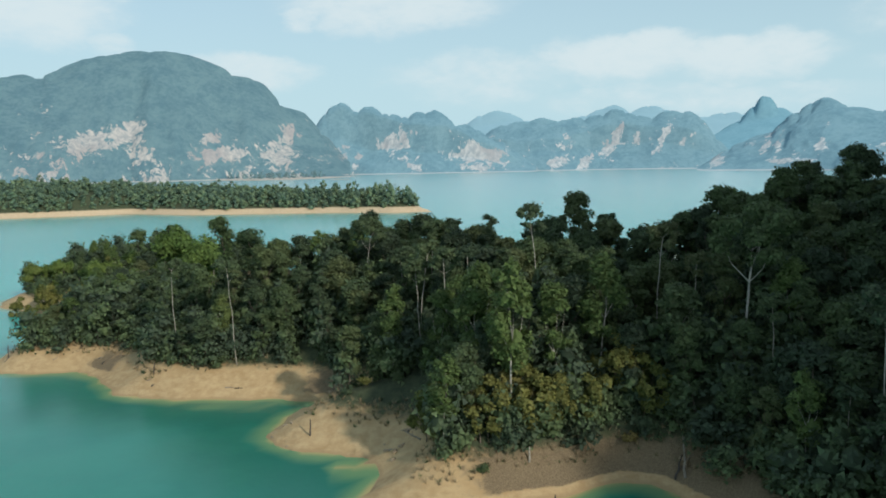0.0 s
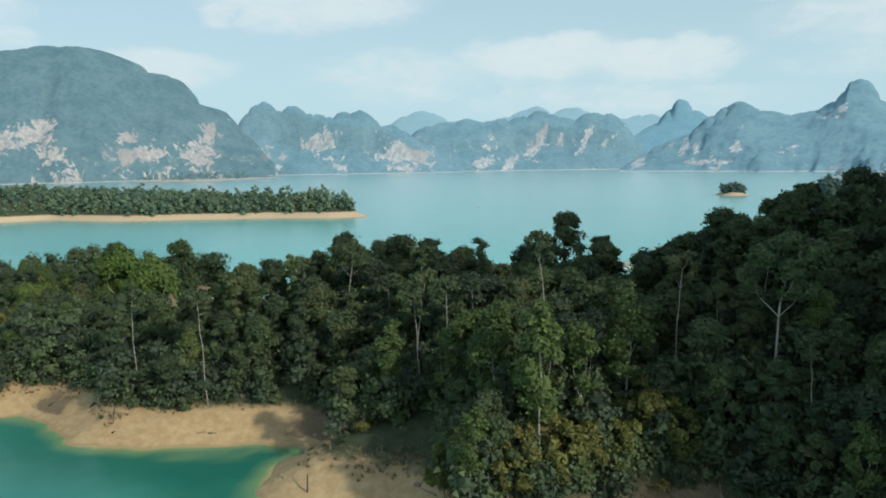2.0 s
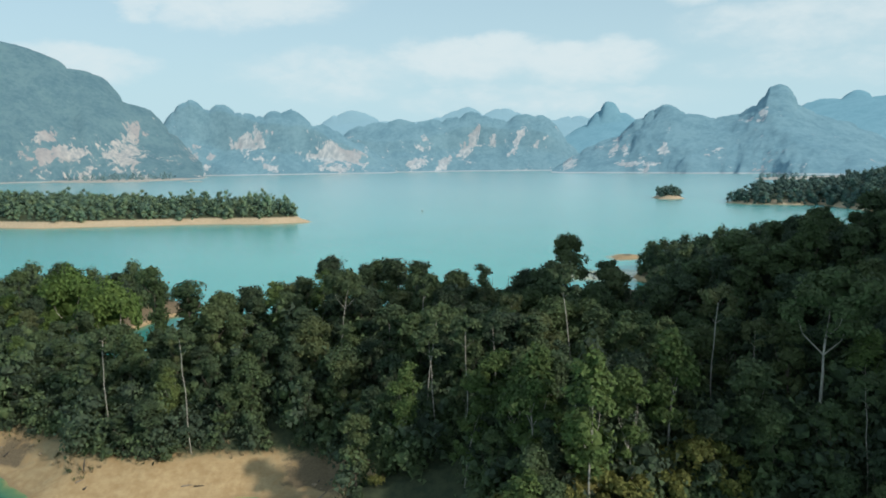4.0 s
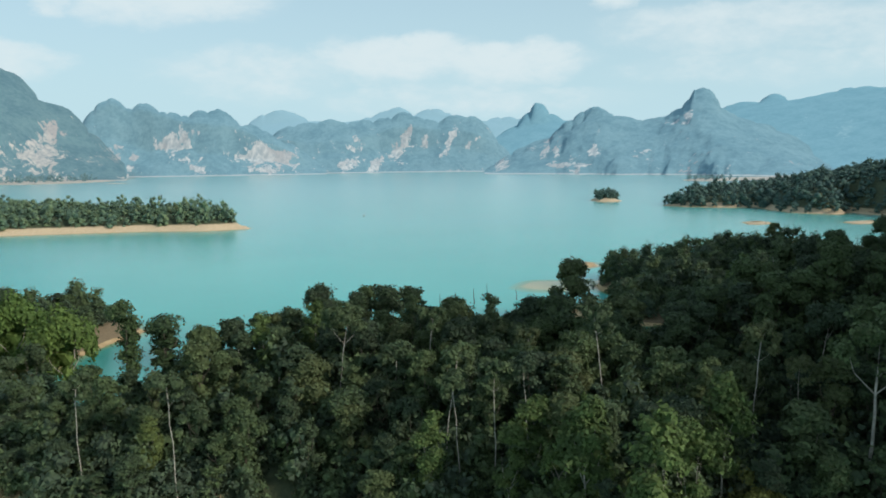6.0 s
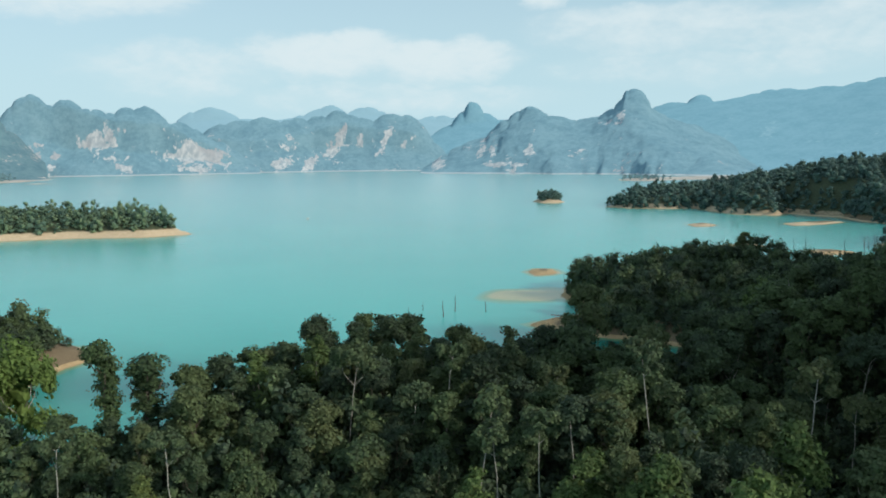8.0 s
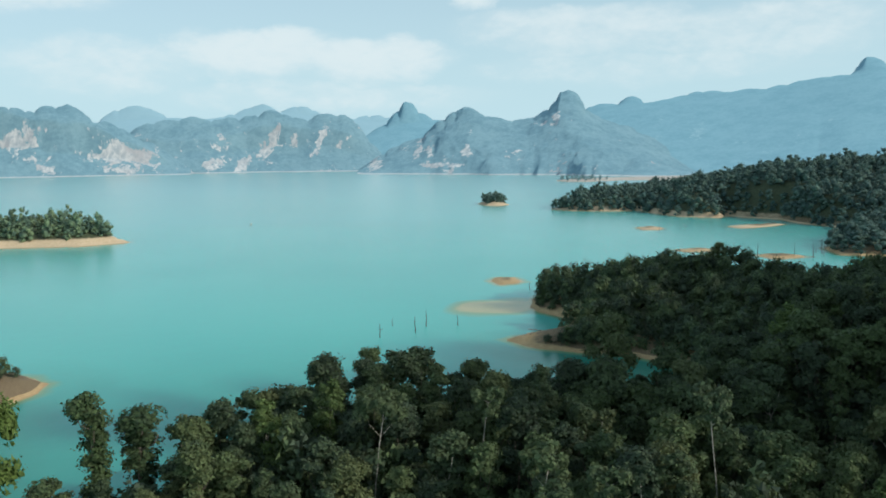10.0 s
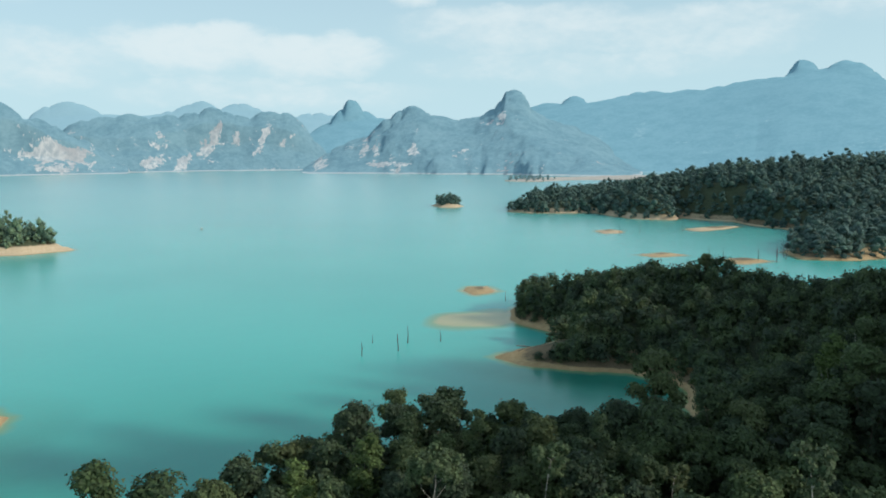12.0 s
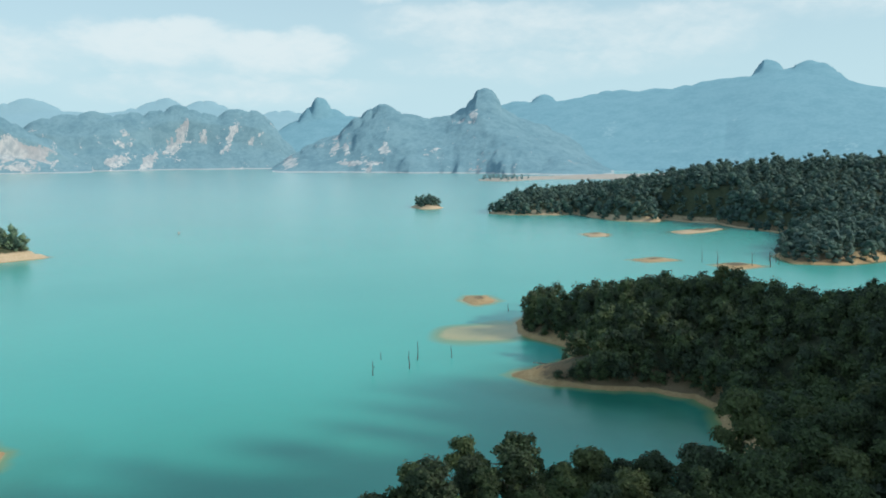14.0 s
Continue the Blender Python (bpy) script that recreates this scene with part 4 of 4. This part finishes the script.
wood("point_wood", "dense dark forest on the wooded point", scatter((-165, 222, 270, 400), 5.6, on_land(3.0, 1.5, PENINSULA, lambda a, b: (b > 222) & (a + b < 600) & ((a > 60) | (a < -60) & (b > 268)) & ~((a < 110) & (a > 0) & (b > 283)) & ~((a < 128) & (a > 0) & (b > 310) & (b < 336)) & ~((a < -68) & (b > 222) & (land_height(a, b)[1] < 8)) & ~((a > -74) & (a < 0))), 30000, 3),
     MIDDLE, LEAF_WOOD, 42, 0.66, 1.12)
wood("point_undergrowth", "low dark green growth down to the shore of the point", scatter((60, 222, 250, 380), 3.4, on_land(2.2, 0.9, PENINSULA, lambda a, b: (land_height(a, b)[1] < 11) & ~((a < 104) & (b > 286)) & (a + b < 560)), 16000, 5),
     SHRUBS, LEAF_WOOD, 44, 0.5, 0.9)
# covers the out-of-view hills that were added as shade casters
wood("hill_wood", "forest on the unseen hills added to shade wood and water", scatter((40, -70, 450, 330), 19.0, on_land(9, 4, PENINSULA, lambda a, b: ((a > 95) & ((b < 222) | (a + b >= 600)) & ~((a < 200) & (b > 130) & (b < 222))) | (b < 70)), 30000, 4),
     MIDDLE, LEAF_WOOD, 43, 1.3, 1.9)
wood("slope_wood", "dark forest on the slope behind the bay", scatter((95, 130, 200, 222), 5.6, on_land(4.0, 2.0, PENINSULA), 16000, 6),
     MIDDLE, LEAF_WOOD, 45, 0.75, 1.15)
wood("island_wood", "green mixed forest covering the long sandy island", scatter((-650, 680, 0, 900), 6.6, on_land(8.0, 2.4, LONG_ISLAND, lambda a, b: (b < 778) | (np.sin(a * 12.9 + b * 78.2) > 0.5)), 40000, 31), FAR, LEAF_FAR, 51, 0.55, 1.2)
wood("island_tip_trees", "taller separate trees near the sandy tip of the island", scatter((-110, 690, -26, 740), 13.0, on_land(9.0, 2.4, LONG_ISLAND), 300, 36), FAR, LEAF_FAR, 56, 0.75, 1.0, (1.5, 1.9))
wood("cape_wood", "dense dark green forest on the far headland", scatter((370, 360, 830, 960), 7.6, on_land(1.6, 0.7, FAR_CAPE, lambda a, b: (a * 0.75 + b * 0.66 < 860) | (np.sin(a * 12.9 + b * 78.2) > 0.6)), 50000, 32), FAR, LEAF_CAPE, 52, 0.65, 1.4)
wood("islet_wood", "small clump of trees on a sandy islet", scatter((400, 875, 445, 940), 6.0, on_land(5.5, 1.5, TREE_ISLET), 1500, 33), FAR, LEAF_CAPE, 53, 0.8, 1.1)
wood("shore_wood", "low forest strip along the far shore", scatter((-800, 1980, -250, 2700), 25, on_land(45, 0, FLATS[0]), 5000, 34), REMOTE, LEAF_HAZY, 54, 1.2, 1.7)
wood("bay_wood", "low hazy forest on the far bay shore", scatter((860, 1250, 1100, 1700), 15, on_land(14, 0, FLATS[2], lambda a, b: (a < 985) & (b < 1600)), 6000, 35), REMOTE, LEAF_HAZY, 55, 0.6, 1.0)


# ------------------------------------------------------------------ drowned trunks in the shallows
def drowned(x, y, tall, lean, seed, fork=False):
    rng = np.random.RandomState(seed)
    dx, dy = rng.uniform(-1, 1, 2) * lean
    root = new("drowned_tree")
    root.matrix_basis = pose(x, y, -2.5)
    k = 6
    pts = [(dx * (i / k) ** 1.4 + rng.randn() * 0.07, dy * (i / k) ** 1.4 + rng.randn() * 0.07, (tall + 2.5) * i / k) for i in range(k + 1)]
    r = 0.10 + 0.018 * tall
    child("stem", mesh_of("stem", *tube(pts, [r * (1.1 - 0.75 * i / k) for i in range(k + 1)]), DARKWOOD, True), root)
    if fork:
        p = Vector(pts[4])
        e = p + Vector((rng.uniform(-1, 1), rng.uniform(-1, 1), 1.2)) * tall * 0.16
        child("branch", mesh_of("branch", *tube([p, p.lerp(e, 0.5), e], [r * 0.4, r * 0.3, r * 0.15], 5), DARKWOOD, True), root)
    tagged(root, "bare dark drowned tree trunk standing in the lake", "dead tree", "drowned trees in the shallows")


for i, (x, y, tall, lean, fork) in enumerate(((46, 326, 5.0, 0.9, True), (57, 341, 3.0, 0.3, False), (60, 326, 6.2, 0.4, True), (68, 334, 6.5, 0.3, False), (79, 329, 4.6, 0.3, False),
                                              (144, 381, 4.0, 0.3, False), (322, 407, 10, 1.0, True), (345, 400, 9, 0.6, False), (352, 392, 10, 0.7, True), (366, 396, 8, 0.8, True),
                                              (372, 402, 10, 0.5, False), (380, 560, 8, 0.6, False), (400, 558, 7, 0.5, True), (396, 548, 6, 0.4, False), (336, 430, 7, 0.5, False),
                                              (430, 540, 6, 0.5, False), (374, 408, 7, 1.2, True))):
    drowned(x, y, tall, lean, 900 + i, fork)


# ------------------------------------------------------------------ litter of the banks
def fallen_log(x, y, length, heading, tilt, thick, seed, mat, branches=2):
    rng = np.random.RandomState(seed)
    z, _ = ground_at(x, y)
    root = new("driftwood_log")
    root.matrix_basis = pose(x, y, z + thick * 0.7, 0, -tilt, heading)
    k = 5
    pts = [(length * i / k, rng.randn() * 0.05 * length * 0.3, rng.randn() * 0.02 * length * 0.3) for i in range(k + 1)]
    child("stem", mesh_of("stem", *tube(pts, [thick * (1.15 - 0.7 * i / k) for i in range(k + 1)], 7), mat, True), root)
    for j in range(branches):
        p = Vector(pts[2 + j % 3])
        e = p + Vector((rng.uniform(0.2, 0.5), rng.uniform(-0.5, 0.5), rng.uniform(0.05, 0.4))) * length * 0.4
        child("branch", mesh_of("branch", *tube([p, p.lerp(e, 0.5) + Vector((0, 0, 0.05)), e], [thick * 0.4, thick * 0.28, thick * 0.12], 5), mat, True), root)
    tagged(root, "weathered grey driftwood log lying on the sandy bank", "driftwood", "driftwood on the banks")


LOGS = [(-25.2, 121.5, 3.6, 20, 4, 0.16), (-24.5, 140.5, 5.5, 48, 10, 0.17), (-29.5, 127.3, 2.6, -15, 3, 0.14), (-59.5, 154.5, 5.0, 55, 16, 0.16), (-61, 156, 3.4, 30, 12, 0.12),
        (33.0, 104.5, 6.5, 75, 38, 0.20), (31.8, 105.0, 4.2, 60, 35, 0.15), (23, 113, 4.8, 110, 25, 0.13), (25, 114, 4.0, 130, 22, 0.11), (-6, 119, 4.4, 65, 12, 0.14),
        (-9, 116.5, 3.2, 20, 8, 0.12), (-4, 115, 3.8, 140, 10, 0.13), (-77, 172, 4.6, 70, 14, 0.15), (-79, 175, 3.6, 25, 10, 0.13), (-44, 152.4, 1.8, 5, 2, 0.12), (-42, 152.1, 1.6, -8, 2, 0.11),
        (-90, 176, 2.6, 60, 15, 0.12), (-101, 176, 2.8, 85, 20, 0.1), (38, 108, 5.0, 40, 30, 0.16), (45, 106, 4.4, 120, 25, 0.15), (-25, 151, 4.0, 95, 14, 0.16), (-22, 149, 3.4, 60, 18, 0.13),
        (96, 297, 5.0, 150, 5, 0.2), (90, 295.5, 3.2, 20, 4, 0.16), (128, 341, 5.0, 100, 6, 0.2)]
for i, (x, y, ln, hd, tl, th) in enumerate(LOGS):
    fallen_log(x, y, ln, hd, tl, th, 1200 + i, DRIFT if i % 3 else DARKWOOD, 1 + i % 3)


def upright_post(x, y, tall, lean, seed, mat, label):
    rng = np.random.RandomState(seed)
    z, _ = ground_at(x, y)
    pts = [(lean * (i / 4) + rng.randn() * 0.03, rng.randn() * 0.03, tall * i / 4) for i in range(5)]
    ob = new("wooden_post", mesh_of("wooden_post", *tube(pts, [0.15, 0.14, 0.13, 0.12, 0.09], 7), mat, True))
    ob.matrix_basis = pose(x, y, z - 0.25, 0, 0, rng.uniform(0, 360))
    tagged(ob, label, "post", "posts on the banks")


upright_post(11.6, 106.6, 2.4, 0.15, 41, BARK_PALE, "pale barkless post standing on the earth slope")
upright_post(-22.3, 124.0, 3.0, 0.2, 42, DARKWOOD, "thin dark stake standing in the sand")
upright_post(-101, 177.5, 3.2, 0.4, 43, DARKWOOD, "thin dark stake standing in the sand")
upright_post(14.4, 99.8, 2.2, 0.1, 44, DARKWOOD, "thin dark stake standing in the sand")
upright_post(-60.2, 158.0, 2.4, 0.3, 45, DARKWOOD, "thin dark stake standing in the sand")


def boulder(x, y, size, seed):
    rng = np.random.RandomState(seed)
    z, _ = ground_at(x, y)
    v = BALL2 * np.array((1, rng.uniform(0.6, 1), rng.uniform(0.45, 0.7))) * size
    v = v * (1 + 0.16 * rng.randn(len(v), 1).clip(-1.4, 1.4))
    ob = new("rock", mesh_of("rock", v.tolist(), BALL2_F, STONE))
    ob.matrix_basis = pose(x, y, z + size * 0.15, 0, 0, rng.uniform(0, 360))
    tagged(ob, "rough grey-brown rock half sunk in the bank", "rock", "rocks on the banks")


BR = random.Random(11)
for i in range(46):
    cx, cy, sx, sy = BR.choice(((-7, 118, 5, 3), (-9, 115, 3, 3), (-27, 128, 3, 4), (-74, 169, 4, 4), (-24, 147, 3, 3), (30, 108, 6, 2), (0, 106, 8, 3), (126, 345, 3, 7)))
    boulder(cx + BR.gauss(0, sx * 0.6), cy + BR.gauss(0, sy * 0.6), BR.uniform(0.18, 0.55), 1500 + i)


# dry brush and tufts on the banks, too fine to count
def brush(name, label, spots, seed, mat, tall):
    rng = np.random.RandomState(seed)
    xs, ys = np.array([p[0] for p in spots]), np.array([p[1] for p in spots])
    hs, _ = land_height(xs, ys)
    vs, fs = [], []
    for x, y, z in zip(xs, ys, hs):
        for j in range(14):
            a, r, t = rng.uniform(0, 6.283), rng.uniform(0.05, 0.5), tall * rng.uniform(0.4, 1.2)
            bx, by = x + math.cos(a) * r * 0.5, y + math.sin(a) * r * 0.5
            n = len(vs)
            w = 0.05
            vs += [(bx - w * math.sin(a), by + w * math.cos(a), z - 0.05), (bx + w * math.sin(a), by - w * math.cos(a), z - 0.05),
                   (bx + math.cos(a) * r * 1.6, by + math.sin(a) * r * 1.6, z + t)]
            fs.append([n, n + 1, n + 2])
    return tagged(new(name, mesh_of(name, vs, fs, mat)), label, "brush", kind="stuff")


def bank_places(px, py):
    h, d = land_height(px, py)
    thick = fbm(px, py, 9, 77, 3) + np.clip((h - 2.4) * 0.35, -0.5, 1.0)
    return (d > 3.5) & (h > 2.2) & (h < 6) & (thick > 0.30)


STRAW = bark_material("dry_brush", (0.20, 0.15, 0.085), (0.34, 0.27, 0.16))
brush("dry_brush", "dry straw-coloured brush along the top of the bank", scatter((-112, 92, 70, 190), 0.9, bank_places, 16000, 61), 62, STRAW, 0.9)
brush("bank_grass", "low green tufts on the earth slope", scatter((-112, 92, 70, 190), 1.3, bank_places, 9000, 63), 64, LEAF, 0.7)


def small_bush(x, y, size, seed):
    rng = np.random.RandomState(seed)
    z, _ = ground_at(x, y)
    rows = [(rng.uniform(-0.5, 0.5), rng.uniform(-0.5, 0.5), 0.5 + rng.uniform(0, 0.6), rng.uniform(0.45, 0.7), 0.8) for i in range(6)]
    root = new("small_bush")
    root.matrix_basis = pose(x, y, z - 0.1, 0, 0, rng.uniform(0, 360)) @ Matrix.Diagonal((size, size, size, 1))
    child("stem", mesh_of("stem", *tube([(0, 0, -0.1), (0.05, 0, 0.3), (0, 0.05, 0.7)], [0.06, 0.05, 0.03], 5), BARK, True), root)
    child("leaves", mesh_of("leaves", *foliage(rng, rows, 150, 0.16), LEAF_YELLOW if seed % 2 else LEAF), root)
    tagged(root, "small bright green bush on the bare bank", "bush", "bushes on the bank")


for i, (x, y, sz) in enumerate(((7.2, 108.6, 1.5), (4.8, 103.4, 1.1), (-14, 133, 1.2), (-17, 131, 0.9), (27, 112, 1.3), (-62.5, 158.5, 0.5), (-96, 179, 0.5), (-92, 178, 0.5))):
    small_bush(x, y, sz, 1701 + i)


# ------------------------------------------------------------------ a small boat on the open water
def longtail_boat(x, y, heading):
    root = new("wooden_boat")
    root.matrix_basis = pose(x, y, 0.05, 0, 0, heading)
    n, vs, fs = 9, [], []
    for i in range(n):
        f = i / (n - 1)
        half = 0.75 * math.sin(3.1416 * (0.12 + 0.8 * f)) ** 0.7
        lift = 0.55 * abs(2 * f - 0.9) ** 2.2
        px = -3.4 + 7.2 * f
        for yy, zz in ((-half, 0.55 + lift), (-half * 0.6, -0.1 + lift * 0.6), (0, -0.25 + lift * 0.6), (half * 0.6, -0.1 + lift * 0.6), (half, 0.55 + lift),
                       (half * 0.85, 0.5 + lift), (0, 0.02 + lift * 0.6), (-half * 0.85, 0.5 + lift)):
            vs.append((px, yy, zz))
    for i in range(n - 1):
        for k in range(8):
            a, b = i * 8 + k, i * 8 + (k + 1) % 8
            fs.append([a, a + 8, b + 8, b])
    fs += [list(range(8)), [(n - 1) * 8 + k for k in range(8)][::-1]]
    child("hull", mesh_of("hull", vs, fs, BARK_PALE), root, "pale wooden hull")
    roof, rf = [], []
    for i in range(7):
        a = -0.5 + i / 6
        for px in (-1.6, 1.5):
            roof += [(px, a * 1.6, 1.75 - a * a * 0.8), (px, a * 1.6, 1.70 - a * a * 0.8)]
    for i in range(6):
        p = i * 4
        rf += [[p, p + 2, p + 6, p + 4], [p + 1, p + 5, p + 7, p + 3], [p, p + 4, p + 5, p + 1], [p + 2, p + 3, p + 7, p + 6]]
    rf += [[0, 1, 3, 2], [24, 26, 27, 25]]
    child("canopy", mesh_of("canopy", roof, rf, PAINT), root, "white curved canopy")
    for px in (-1.4, 1.3):
        for py in (-0.68, 0.68):
            child("canopy_post", mesh_of("canopy_post", *tube([(px, py, 0.4), (px, py, 1.1), (px, py, 1.6)], [0.035] * 3, 6), BARK), root)
    tagged(root, "small pale wooden boat with a white canopy on the lake", "boat")


longtail_boat(101, 790, 75)
